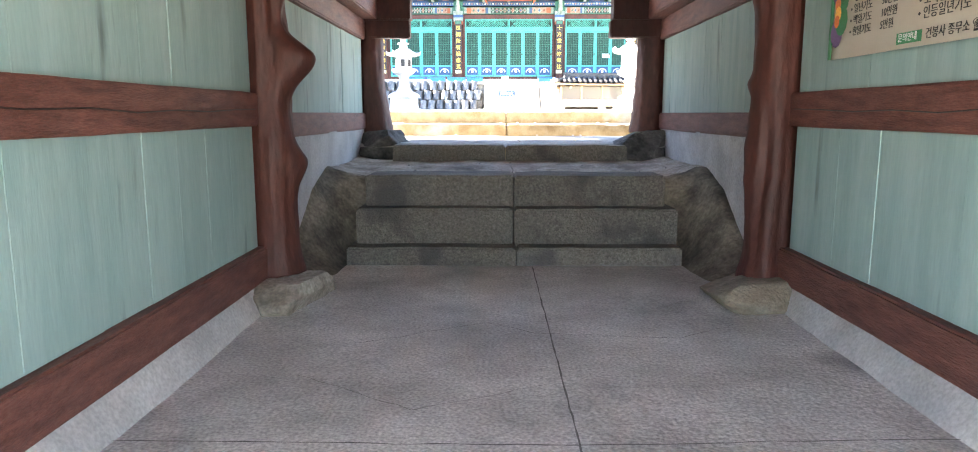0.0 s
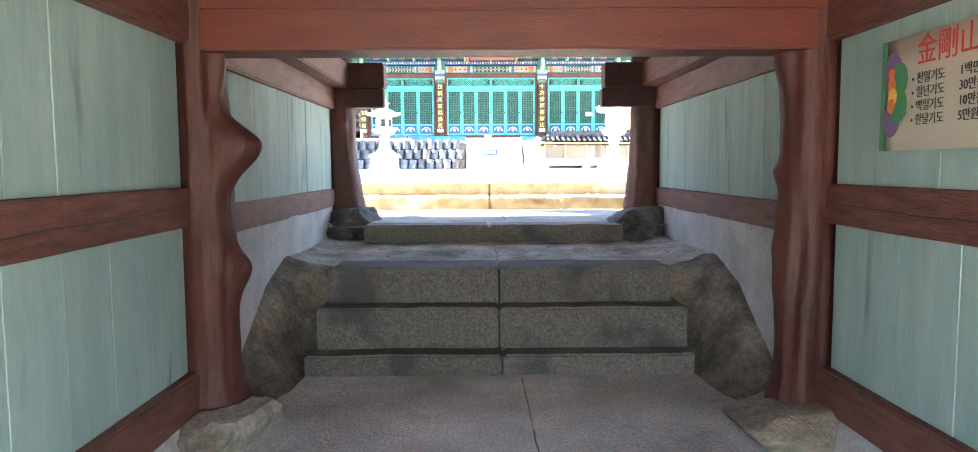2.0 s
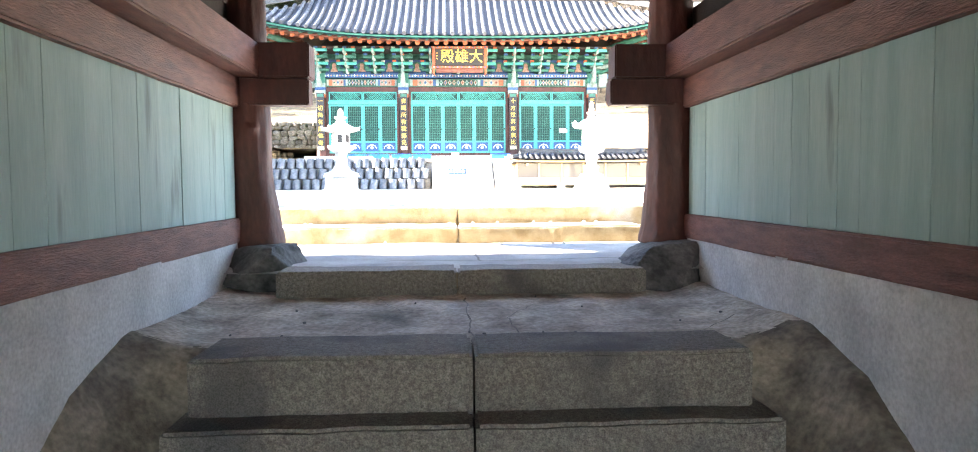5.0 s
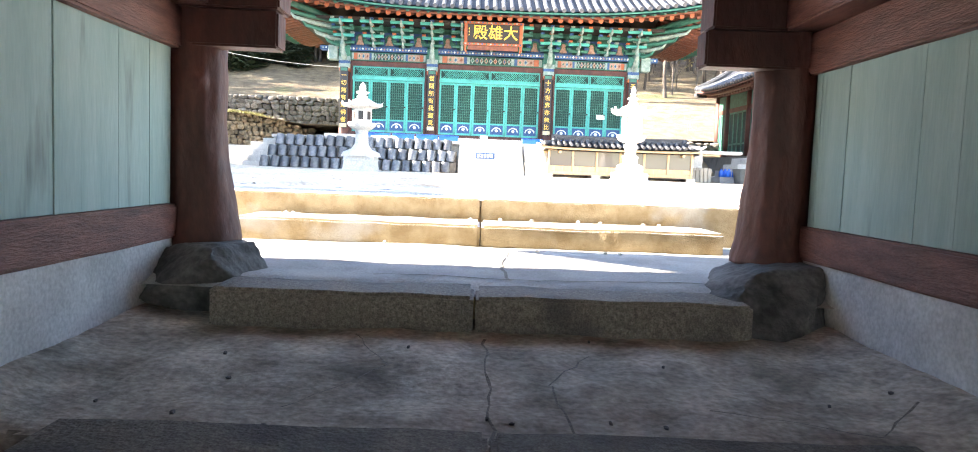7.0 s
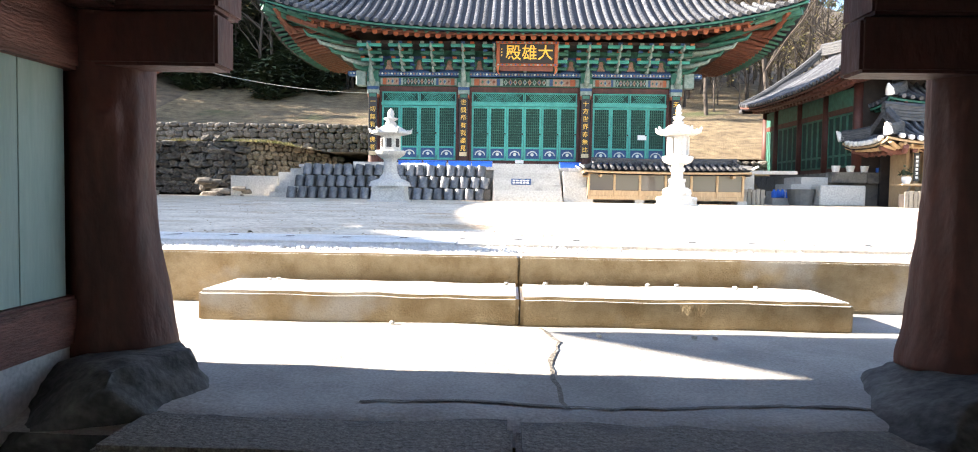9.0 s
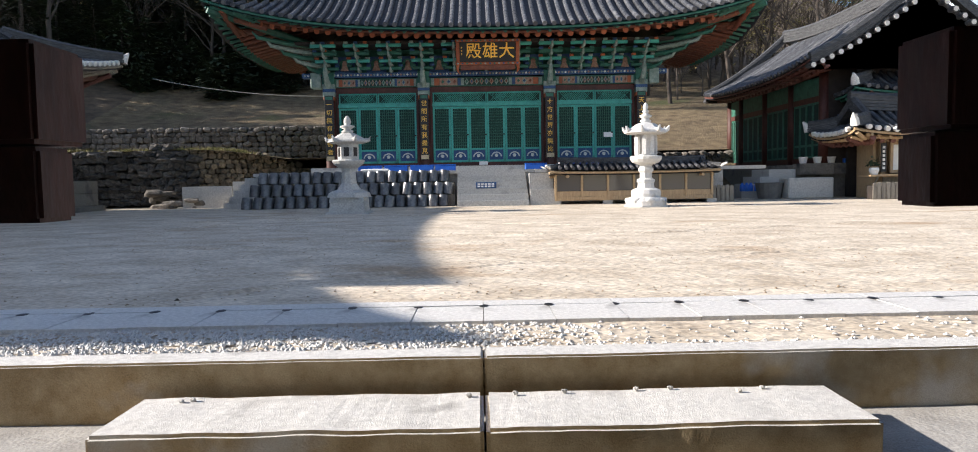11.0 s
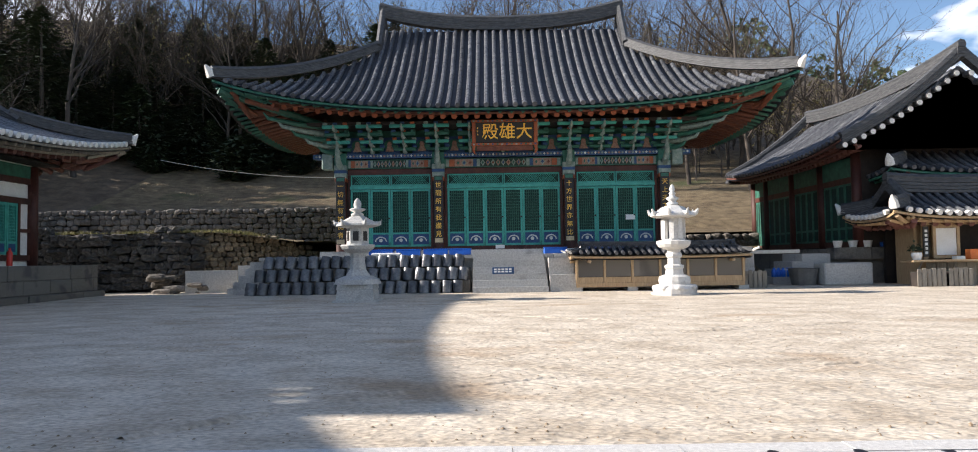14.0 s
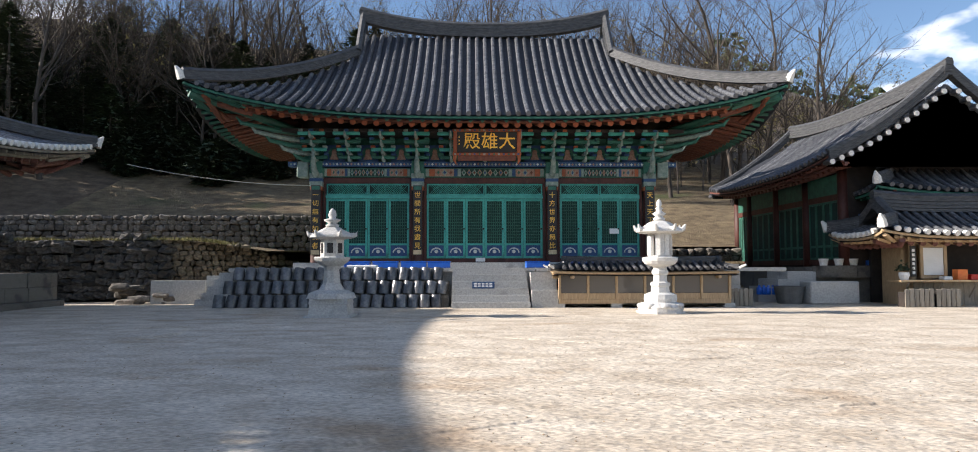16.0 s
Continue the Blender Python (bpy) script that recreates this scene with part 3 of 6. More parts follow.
def side_wall(n, xf, side):
    w = setting(thing("wall_%d" % n, "passage wall of green planks between red timber rails", "wall"), "passage wall of green planks between red timber rails", "wall")
    back = xf - side * 0.2
    part("core", boxes((min(xf - side * 0.045, back), YA, -0.1, max(xf - side * 0.045, back), YC, 2.9)), "dark", w)
    a, b = (xf - side * 0.044, xf + side * 0.012)
    lo, hi = min(a, b), max(a, b)
    part("plaster", grid(lambda u, v: (xf + side * (0.02 + 0.10 * (1 - v / 0.17) + 0.008 * noisy(u * 2, v * 4, 2)), u, v), span(YA, YB, 40), span(-0.05, 0.17, 6)), "plaster", w, "grey white plaster foot", True)
    bm = grid(lambda u, v: (xf + side * (0.01 + 0.01 * noisy(u, v * 3, 2)), u, v), span(YB, YC, 24), span(-0.1, 1.1, 10))
    part("plaster", bm, "plaster", w, "stained grey plaster below the sill")
    for y0, y1, zs in ((YA, YB, ((0.15, 0.375, 0.055), (1.175, 1.39, 0.045), (2.16, 2.45, 0.07))), (YB, YC - 0.1, ((1.075, 1.265, 0.03), (2.11, 2.335, 0.05), (2.34, 2.60, 0.2)))):
        for i, (z0, z1, t) in enumerate(zs):
            c = xf + side * t
            q = timber("rail", min(c, back), y0, z0, max(c, back), y1, z1, "red_rail", w, n * 7 + i)
    crackz = [1.285, 1.29, 1.272, 1.28, 1.262, 1.275, 1.268, 1.28, 1.286]
    bm = bmesh.new()
    tube(bm, [(xf + side * 0.047, 2.0 + 0.38 * i, z) for i, z in enumerate(crackz)], [0.0035] * 9, 5)
    part("split", bm, "black", w, "long drying split in the rail")
    planks(w, xf, side, YA, YB - 0.15, 0.376, 1.174, n, 1.6)
    planks(w, xf, side, YA, YB - 0.15, 1.391, 2.16, n + 5, 1.5)
    planks(w, xf, side, YB + 0.15, YC - 0.15, 1.266, 2.11, n + 9)
    return w


side_wall(1, XL, 1)
side_wall(2, XR, -1)


def gnarled(name, label, c, z0, z1, r, bumps, seed, lean=(0, 0), flat=0.0):
    """A crooked tree trunk used as a post, with knobs at given heights and directions."""
    bm = bmesh.new()
    rings, sides, n = [], 44, 120
    for i in range(n + 1):
        z = z0 + (z1 - z0) * i / n
        ring = []
        for k in range(sides):
            a = 2 * math.pi * k / sides
            ca, sa = math.cos(a), math.sin(a)
            rr = r * (1 + 0.10 * noise.noise(Vector((ca * 1.2, sa * 1.2, z * 1.5 + seed))) + 0.07 * noise.noise(Vector((ca * 3.5, sa * 3.5, z * 1.1 + seed))))
            grain = noise.noise(Vector((ca * 4.5, sa * 4.5, z * 0.7 + seed)))
            rr += 0.009 * (abs(grain) - 0.2) * 2 + 0.006 * noise.noise(Vector((ca * 6, sa * 6, z * 9 + seed)))
            for bz, ba, hz, wa, amt in bumps:
                da = math.atan2(math.sin(a - ba), math.cos(a - ba))
                dz = (z - bz) / (hz if z > bz else hz * 1.35)
                rr += amt * math.exp(-dz * dz - (da / wa) ** 2)
            rr += 0.035 * math.exp(-((z - z0) / 0.12) ** 2)
            f = (i / n)
            ring.append(bm.verts.new((c[0] + lean[0] * f + rr * ca, c[1] + lean[1] * f + rr * sa * (1 - flat), z)))
        rings.append(ring)
    for a, b in zip(rings, rings[1:]):
        for k in range(sides):
            bm.faces.new((a[k], a[(k + 1) % sides], b[(k + 1) % sides], b[k]))
    bm.faces.new(rings[0][::-1])
    bm.faces.new(rings[-1])
    return tagged(finish(name, bm, "red", smooth=True), label, "post")


gnarled("timber_post", "gnarled red painted tree trunk post with bulging knots", (-1.67, 5.27), 0.165, 2.45, 0.155, [(1.62, -0.15, 0.115, 0.55, 0.175), (1.88, -0.2, 0.1, 0.6, -0.045), (1.32, -0.1, 0.14, 0.6, -0.03), (0.93, 0.1, 0.10, 0.5, 0.085), (1.12, -1.2, 0.2, 0.7, 0.05), (2.2, 0.3, 0.2, 0.4, -0.05), (0.75, -1.5, 0.18, 0.5, 0.035), (1.95, -0.9, 0.18, 0.25, -0.05)], 2.0)
gnarled("timber_post", "gnarled red painted trunk post with long hollows", (1.72, 5.27), 0.13, 2.45, 0.155, [(1.75, 2.5, 0.25, 0.18, -0.06), (1.45, 2.85, 0.05, 0.4, 0.035), (1.2, 2.7, 0.12, 0.2, -0.05), (0.6, 2.6, 0.3, 0.16, -0.04), (2.1, 3.1, 0.12, 0.4, 0.05), (0.95, -2.2, 0.25, 0.16, -0.03), (0.5, -2.0, 0.3, 0.2, 0.025), (1.0, 3.1, 0.25, 0.4, 0.03)], 7.3)
gnarled("gate_post", "thick crooked red painted gate post on a boulder", (-1.66, 9.17), 1.03, 3.0, 0.16, [(1.2, 0.1, 0.28, 0.7, 0.06), (1.95, -1.2, 0.04, 0.3, 0.03)], 11.1, (-0.03, 0))
gnarled("gate_post", "round red painted gate post on a boulder", (1.68, 9.17), 1.03, 3.0, 0.17, [(1.3, 3.0, 0.3, 0.7, 0.03), (2.1, -2.0, 0.3, 0.5, -0.02)], 15.7, (0.02, 0))


def crag(bm, c, s, seed, cuts=11):
    """A broken rock: a rounded lump cut by random flat faces, then roughened."""
    rng = random.Random(seed)
    r = bmesh.ops.create_icosphere(bm, subdivisions=5, radius=1)
    flats = []
    for _ in range(cuts):
        n = Vector((rng.gauss(0, 1), rng.gauss(0, 1), rng.gauss(0.2, 0.8))).normalized()
        flats.append((n, rng.uniform(0.62, 0.86)))
    flats.append((Vector((rng.uniform(-0.15, 0.15), rng.uniform(-0.15, 0.15), 1)).normalized(), 0.72))
    o = Vector((seed * 2.3, 0.7, seed))
    for v in r["verts"]:
        p = Vector([math.copysign(abs(k) ** 0.7, k) for k in v.co])
        for n, d in flats:
            e = p.dot(n) - d
            if e > 0:
                p -= n * e * 0.94
        p *= 1 + 0.05 * noise.noise(p * 3 + o) + 0.035 * noise.noise(p * 9 + o) + 0.015 * noise.noise(p * 22 + o)
        v.co = Vector(c) + Vector((p.x * s[0], p.y * s[1], p.z * s[2]))


def base_stone(label, c, s, material, seed):
    bm = bmesh.new()
    crag(bm, c, s, seed)
    tagged(finish("base_stone", bm, material, smooth=True), label, "stone")


base_stone("pale mortared base stone under the trunk post", (-1.55, 5.12, 0.04), (0.29, 0.46, 0.17), "earth", 2)
base_stone("rounded tan base stone under the trunk post", (1.62, 5.14, 0.03), (0.40, 0.46, 0.19), "rock_tan", 4)
base_stone("dark angular boulder under the gate post", (-1.53, 8.98, 0.86), (0.46, 0.50, 0.27), "rock", 6)
base_stone("dark rough boulder under the gate post", (1.55, 8.95, 0.86), (0.46, 0.56, 0.26), "rock", 9)

lint = setting(timber("lintel", -1.62, 5.10, 2.115, 1.68, 5.40, 2.32, "red_lintel", None, 3, 0.004), "bright red painted lintel beam across the passage", "beam")
setting(timber("tie_beam", -1.9, 5.12, 2.324, 1.95, 5.42, 2.54, "red_lintel", None, 4, 0.004), "red painted tie beam over the lintel", "beam")
for s, x0, x1, x2 in ((1, -1.95, -1.17, -1.20), (2, 1.17, 2.0, 1.20)):
    a, b = (x0, x2) if s == 1 else (x2, x1)
    setting(timber("beam_end", a, 8.98, 2.335, b + (0.04 if s == 1 else 0), 9.23, 2.60, "red", None, s, 0.004), "sawn end of an upper red cross beam", "beam")
    setting(timber("beam_end", x0, 9.0, 2.13, x1, 9.17, 2.33, "red", None, s + 3, 0.004), "sawn end of a lower red cross beam", "beam")
# ceiling carried back out of view to cut sky light on the upper walls
setting(finish("ceiling", boxes((-2.0, -1.9, 2.55, 2.1, 5.42, 2.65)), "red_rail"), "red painted board ceiling over the passage", "ceiling")
setting(finish("ceiling_upper", boxes((-2.3, 5.425, 3.02, 2.4, 9.3, 3.12)), "red_rail"), "red painted board ceiling over the landing", "ceiling")
for s in (-1, 1):
    setting(finish("upper_panel", boxes((s * 2.0 - 0.06, 5.43, 2.601, s * 2.0 + 0.06, 9.0, 3.015)), "plank"), "green painted panel above the passage beam", "wall")
setting(finish("upper_board", boxes((-2, 5.43, 2.55, 2.1, 5.5, 3.015)), "red_rail"), "red board above the tie beam", "wall")
# unseen pavilion roof, its eave sized to keep sun off passage and apron
ev = setting(thing("pavilion_roof", "unseen tiled pavilion roof added to shade the passage", "roof"), "unseen tiled pavilion roof added to shade the passage", "roof")
bm = bmesh.new()
q = [bm.verts.new(c) for c in ((-4.95, 10.27, 3.25), (8, 10.27, 3.25), (8, 5, 6.2), (-4.95, 5, 6.2), (8, -1.9, 3.6), (-4.95, -1.9, 3.6))]
bm.faces.new((q[0], q[1], q[2], q[3]))
bm.faces.new((q[3], q[2], q[4], q[5]))
bmesh.ops.solidify(bm, geom=bm.faces[:], thickness=0.18)
part("deck", bm, "tile", ev)
# unseen flanks, added to close the passage off from outside light
for s in (-1, 1):
    setting(finish("pavilion_flank", boxes((min(s * 2.0, s * 6), 0.9, -0.1, max(s * 2.0, s * 6), 8.9, 2.55)), "plaster"), "unseen plastered block added to close off the passage", "wall")

# ---- banner ----
ban = tagged(finish("banner", grid(lambda u, v: (1.742 - 0.006 * math.sin(u * 7) * math.sin(v * 9), u, v), span(4.57, 1.35, 30), span(1.555, 2.05, 4)), "banner", smooth=True), "cream printed vinyl banner with price list on planks", "banner")
so = ban.modifiers.new("thick", "SOLIDIFY")
so.thickness = 0.003
face = lambda y, z: Matrix.Translation((1.729, y, z)) @ Matrix(((0, 0, -1, 0), (-1, 0, 0, 0), (0, 1, 0, 0), (0, 0, 0, 1)))
part("stripe", boxes((1.730, 4.535, 1.556, 1.734, 4.569, 2.049)), "textgreen", ban, "dark green edge stripe")
for i, (dy, dz, r, c) in enumerate(((0, 0.10, 0.07, "violet"), (0, -0.12, 0.07, "violet"), (-0.05, 0.05, 0.07, "textgreen"), (-0.05, -0.06, 0.07, "textgreen"), (0.0, 0.03, 0.032, "clay"), (-0.01, -0.02, 0.035, "gold"), (0, -0.06, 0.03, "clay"), (0, 0.08, 0.025, "clay"))):
    bm = bmesh.new()
    n = 12
    ctr = [bm.verts.new((1.7285 - 0.0006 * i, 4.475 + dy + r * math.cos(k * 6.283 / n), 1.815 + dz + r * 1.15 * math.sin(k * 6.283 / n))) for k in range(n)]
    bm.faces.new(ctr)
    part("petal", bm, c, ban)
words("title", "金剛山 乾鳳寺", 0.135, face(4.30, 1.965), "textred", ban, 0.001)
words("title_tail", "기도", 0.135, face(3.24, 1.965), "textgreen", ban, 0.001)
rows1 = [("천일기도", "1백만원"), ("일년기도", "30만원"), ("백일기도", "10만원"), ("한달기도", "5만원")]
rows2 = [("설날합동차례", "10만원"), ("추석합동차례", "10만원"), ("초파일연등", "10만원"), ("인등일년기도", "10만원")]
for i in range(4):
    z = 1.855 - 0.058 * i
    words("line", "• " + rows1[i][0], 0.052, face(4.33, z), "ink", ban, 0.001)
    words("price", rows1[i][1], 0.052, face(4.02, z), "ink", ban, 0.001)
    words("line", "• " + rows2[i][0], 0.06, face(3.70, z + 0.01), "ink", ban, 0.001)
    words("price", rows2[i][1], 0.06, face(3.24, z + 0.01), "ink", ban, 0.001)
    part("line_bar", boxes((1.729, 2.5, z - 0.015, 1.731, 2.88, z + 0.02)), "ink", ban)
part("tag", boxes((1.7285, 3.66, 1.575, 1.731, 3.86, 1.625)), "textgreen", ban, "green label box")
words("tag_text", "문의안내", 0.042, Matrix.Translation((-0.002, 0, 0)) @ face(3.845, 1.60), "paper", ban, 0.001)
words("contact", "건봉사 종무소 ☎ 033)682-8100", 0.052, face(3.63, 1.60), "ink", ban, 0.001)

rng = random.Random(14)
for i in range(14):
    bm = bmesh.new()
    boulder(bm, (0, 0, 0), (0.008 * rng.uniform(0.6, 1.5), 0.01 * rng.uniform(0.6, 1.5), 0.007), i, 0.3, 1)
    gr_ = tagged(finish("grit", bm, "rock"), "dark crumb of stone on the dusty landing", "stone", "crumbs on the landing")
    x, y = rng.uniform(-1.6, 1.6), rng.uniform(7.2, 8.35)
    gr_.location = (x, y, mound_z(x, y) + 0.004)


# ---- tiled roofs ----
def hip_roof(parent, hx, hy, rx, zr, lift, row=0.30, end="tile", under="green", rafters=True, gable=1.0, big=1.0, sides=("front", "back", "left", "right"), verge=False):
    """A hip-and-gable roof round the local origin, eave at z 0: half length hx, half depth hy, half ridge rx, ridge height zr, corners lifted."""
    prof = lambda s: zr * (0.62 * s + 0.38 * s * s)
    edge = lambda a: lift * abs(a) ** 3

    def zf(x, y):
        dy, dx = hy - abs(y), hx - abs(x)
        inner = abs(x) <= rx + gable * 0.0
        d = dy if inner else min(dy, dx)
        s = max(d / hy, 0)
        up = edge(min(abs(x) / hx, 1)) * (1 - s) ** 1.5 if dy <= dx or inner else edge(min(abs(y) / hy, 1)) * (1 - s) ** 1.5 * (1 if hy > 0 else 0)
        if not inner:
            up = lift * (max(abs(x) / hx, 0) ** 3 if dy <= dx else max(abs(y) / hy, 0) ** 3) * (1 - s) ** 1.5
        return prof(s) + up

    def slope(sgn, along):
        """Point on a long (along='x') or short slope at offset a from its middle and d inwards from the eave."""
        if along == "x":
            return lambda a, d: Vector((a, sgn * (hy - d), prof(d / hy) + lift * (abs(a) / hx) ** 3 * max(1 - d / hy, 0) ** 1.5))
        return lambda a, d: Vector((sgn * (hx - d), a, prof(d / hy) + lift * (abs(a) / hy) ** 3 * max(1 - d / hy, 0) ** 1.5))

    gd = hx - rx
    for name, sgn, along in (("front", -1, "x"), ("back", 1, "x"), ("left", -1, "y"), ("right", 1, "y")):
        if name not in sides:
            continue
        f = slope(sgn, along)
        half = hx if along == "x" else hy
        top = (lambda a: hy if abs(a) <= rx else max(hx - abs(a), 0)) if along == "x" else (lambda a: max(min(gd, hy - abs(a)), 0))
        n = int(2 * half / row)
        us = span(-half, half, max(n, 8))
        bm = bmesh.new()
        cols = []
        for a in us:
            t = top(a)
            cols.append([bm.verts.new(f(a, t * k / 10)) for k in range(11)])
        for c0, c1 in zip(cols, cols[1:]):
            for k in range(10):
                try:
                    bm.faces.new((c0[k], c1[k], c1[k + 1], c0[k + 1]))
                except ValueError:
                    pass
        if sgn * (1 if along == "x" else -1) > 0:
            bmesh.ops.reverse_faces(bm, faces=bm.faces[:])
        low = bmesh.ops.duplicate(bm, geom=bm.verts[:] + bm.edges[:] + bm.faces[:])
        for v in [q for q in low["geom"] if isinstance(q, bmesh.types.BMVert)]:
            v.co.z -= 0.16
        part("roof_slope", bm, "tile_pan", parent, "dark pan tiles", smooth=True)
        # cover tile rows with stepped ends
        for i in range(n):
            a = (us[i] + us[i + 1]) / 2
            t = top(a)
            if t < 0.25:
                continue
            m = max(4, int(t / 0.28))
            pts, rad = [], []
            for k in range(m + 1):
                d = t * k / m - (0.05 if k == 0 else 0)
                pts.append(f(a, d) + Vector((0, 0, 0.045)))
                rad.append(row * 0.27)
                if k < m:
                    e = t * (k + 1) / m - 0.004
                    pts.append(f(a, e) + Vector((0, 0, 0.045)))
                    rad.append(row * 0.235)
            bm = bmesh.new()
            tube(bm, pts, rad, 8)
            part("cover_tile", bm, "tile", parent, smooth=False)
            if end == "lime":
                bm = bmesh.new()
                p0 = f(a, -0.07) + Vector((0, 0, 0.045))
                tube(bm, [p0, f(a, 0.05) + Vector((0, 0, 0.045))], [row * 0.29, row * 0.29], 10)
                part("tile_end", bm, "lime", parent, "white lime plug")
        # eave boards
        bm = bmesh.new()
        for z, th in ((-0.10, 0.045),):
            tube(bm, [f(a, 0.06) + Vector((0, 0, z)) for a in us], [th] * len(us), 6)
        part("eave_board", bm, under, parent)
        bm = bmesh.new()
        tube(bm, [f(a * 0.985, 0.55) + Vector((0, 0, -0.36)) for a in us], [0.05] * len(us), 6)
        part("eave_board", bm, "rafter" if under == "green" else under, parent)
        if rafters:
            m = int(2 * half / 0.36)
            for i in range(m + 1):
                a = -half * 0.97 + 2 * half * 0.97 * i / m
                fan = 1 - 0.16 * (abs(a) / half) ** 3 if along == "x" else 1 - 0.2 * (abs(a) / half) ** 3
                o, q = f(a, 0.10) + Vector((0, 0, -0.2)), f(a * fan, min(1.5, max(top(a), 0.5))) + Vector((0, 0, -0.42))
                q.z = min(q.z, o.z + 0.36)
                bm = bmesh.new()
                tube(bm, [o, q], [0.062, 0.062], 4)
                part("flying_rafter", bm, under, parent)
                o, q = f(a, 0.58) + Vector((0, 0, -0.46)), f(a * fan * 0.98, min(2.6, max(top(a), 0.7))) + Vector((0, 0, -0.60))
                q.z = min(q.z, o.z + 0.5)
                bm = bmesh.new()
                tube(bm, [o, q], [0.085, 0.085], 8)
                part("rafter", bm, "rafter" if under == "green" else "red_rail", parent)
                if under == "green":
                    e = (o - q).normalized()
                    bm = bmesh.new()
                    tube(bm, [o, o + e * 0.012], [0.092, 0.092], 10)
                    part("rafter_end", bm, "orange", parent, "orange painted rafter end")
    # ridges
    def ridge(pts, w, h, name="ridge", mat_="tile_ridge", tip=True):
        bm = bmesh.new()
        layers = 4
        for k in range(layers):
            z0, z1, ww = h * k / layers, h * (k + 0.86) / layers, w * (1 - 0.08 * k)
            rings = []
            for i, p in enumerate(pts):
                d = (pts[min(i + 1, len(pts) - 1)] - pts[max(i - 1, 0)])
                nrm = Vector((-d.y, d.x, 0)).normalized()
                rings.append([bm.verts.new(p + nrm * s * ww / 2 + Vector((0, 0, z))) for s, z in ((-1, z0), (1, z0), (1, z1), (-1, z1))])
            for a, b in zip(rings, rings[1:]):
                for j in range(4):
                    bm.faces.new((a[j], a[(j + 1) % 4], b[(j + 1) % 4], b[j]))
            bm.faces.new(rings[0][::-1])
            bm.faces.new(rings[-1])
        tube(bm, [p + Vector((0, 0, h + 0.02)) for p in pts], [w * 0.42] * len(pts), 6)
        part(name, bm, mat_, parent)

    if zr > 0:
        rl = 0.55 * zr / 4.2
        ridge([Vector((a, 0, zr + rl * (abs(a) / rx) ** 2.4)) for a in span(-rx - 0.15, rx + 0.15, 16)], 0.34 * big, 0.42 * big)
        for sx in (-1, 1):
            for sy in (-1, 1):
                if ("front" if sy < 0 else "back") not in sides:
                    continue
                gy_ = hy - gd
                ridge([Vector((sx * (rx + 0.02), sy * gy_ * t, prof(1 - gy_ * t / hy) + 0.05 + (rl * (1 - t)))) for t in span(0.02, 1.0 if verge else 1.12, 10)], 0.28 * big, 0.28 * big, "gable_ridge")
                if verge:
                    for k in range(int(hy / 0.3)):
                        y_ = hy - 0.1 - 0.3 * k
                        c = Vector((sx * (hx + 0.02), sy * y_, prof(1 - y_ / hy) + 0.02))
                        bm = bmesh.new()
                        tube(bm, [c - Vector((sx * 0.3, 0, 0)), c, c + Vector((sx * 0.12, 0, -0.02))], [0.1, 0.105, 0.1], 8)
                        part("verge_tile", bm, "tile", parent)
                        bm = bmesh.new()
                        tube(bm, [c + Vector((sx * 0.121, 0, -0.02)), c + Vector((sx * 0.135, 0, -0.02))], [0.085, 0.085], 8)
                        part("tile_end", bm, "lime", parent, "white lime plug")
                    continue
                ridge([Vector((sx * (hx - 0.0 - gd * t), sy * (hy - gd * t), prof(gd * t / hy) + lift * max(1 - gd * t / hy, 0) ** 1.5 * (1 - 0.15 * t))) for t in span(0.0, 1.0, 12)], 0.26 * big, 0.24 * big, "hip_ridge")
                for t, hh in ((0.0, 0.16 * big), (1.0, 0.14 * big)):
                    c = Vector((sx * (hx - gd * t), sy * (hy - gd * t), prof(gd * t / hy) + lift * (1 - t)))
                    bm = bmesh.new()
                    tube(bm, [c + Vector((0, 0, 0.02)), c + Vector((sx * 0.05, sy * 0.05, 0.2 * big)), c + Vector((sx * 0.14, sy * 0.14, 0.2 * big + hh))], [0.14 * big, 0.12 * big, 0.03], 6)
                    part("ridge_end", bm, "lime" if t == 0 else "tile", parent, "pale plastered ridge end" if t == 0 else "")
            bm = bmesh.new()
            gyh = hy - gd
            tri = [bm.verts.new((sx * (rx - 0.12), y, z)) for y, z in ((-gyh, prof(gd / hy) - 0.1), (gyh, prof(gd / hy) - 0.1), (0, zr))]
            bm.faces.new(tri)
            bmesh.ops.solidify(bm, geom=bm.faces[:], thickness=0.08)
            part("gable_wall", bm, "dark", parent, "boarded gable with shade in its colour")
    return parent


# ---- main hall ----
HX, PZ, PY = 0.36, 2.72, 32.2
POSTS = [-5.10, -1.86, 2.46, 5.62]
hall = thing("main_hall", "brightly painted timber temple hall with charcoal tiled roof", "temple hall", at=(0, 0, 0))
roof = new("roof")
roof.parent = hall
roof.location = (HX, 35.2, 6.98)
hip_roof(roof, 8.85, 5.5, 4.45, 4.05, 1.0, 0.29)
hall_w = part("wall", boxes((-5.2, 32.35, PZ, 5.7, 32.5, 6.9), (-5.2, 32.5, PZ, -5.05, 38.2, 6.9), (5.55, 32.5, PZ, 5.7, 38.2, 6.9), (-5.2, 38.2, PZ, 5.7, 38.3, 6.9)), "green", hall)
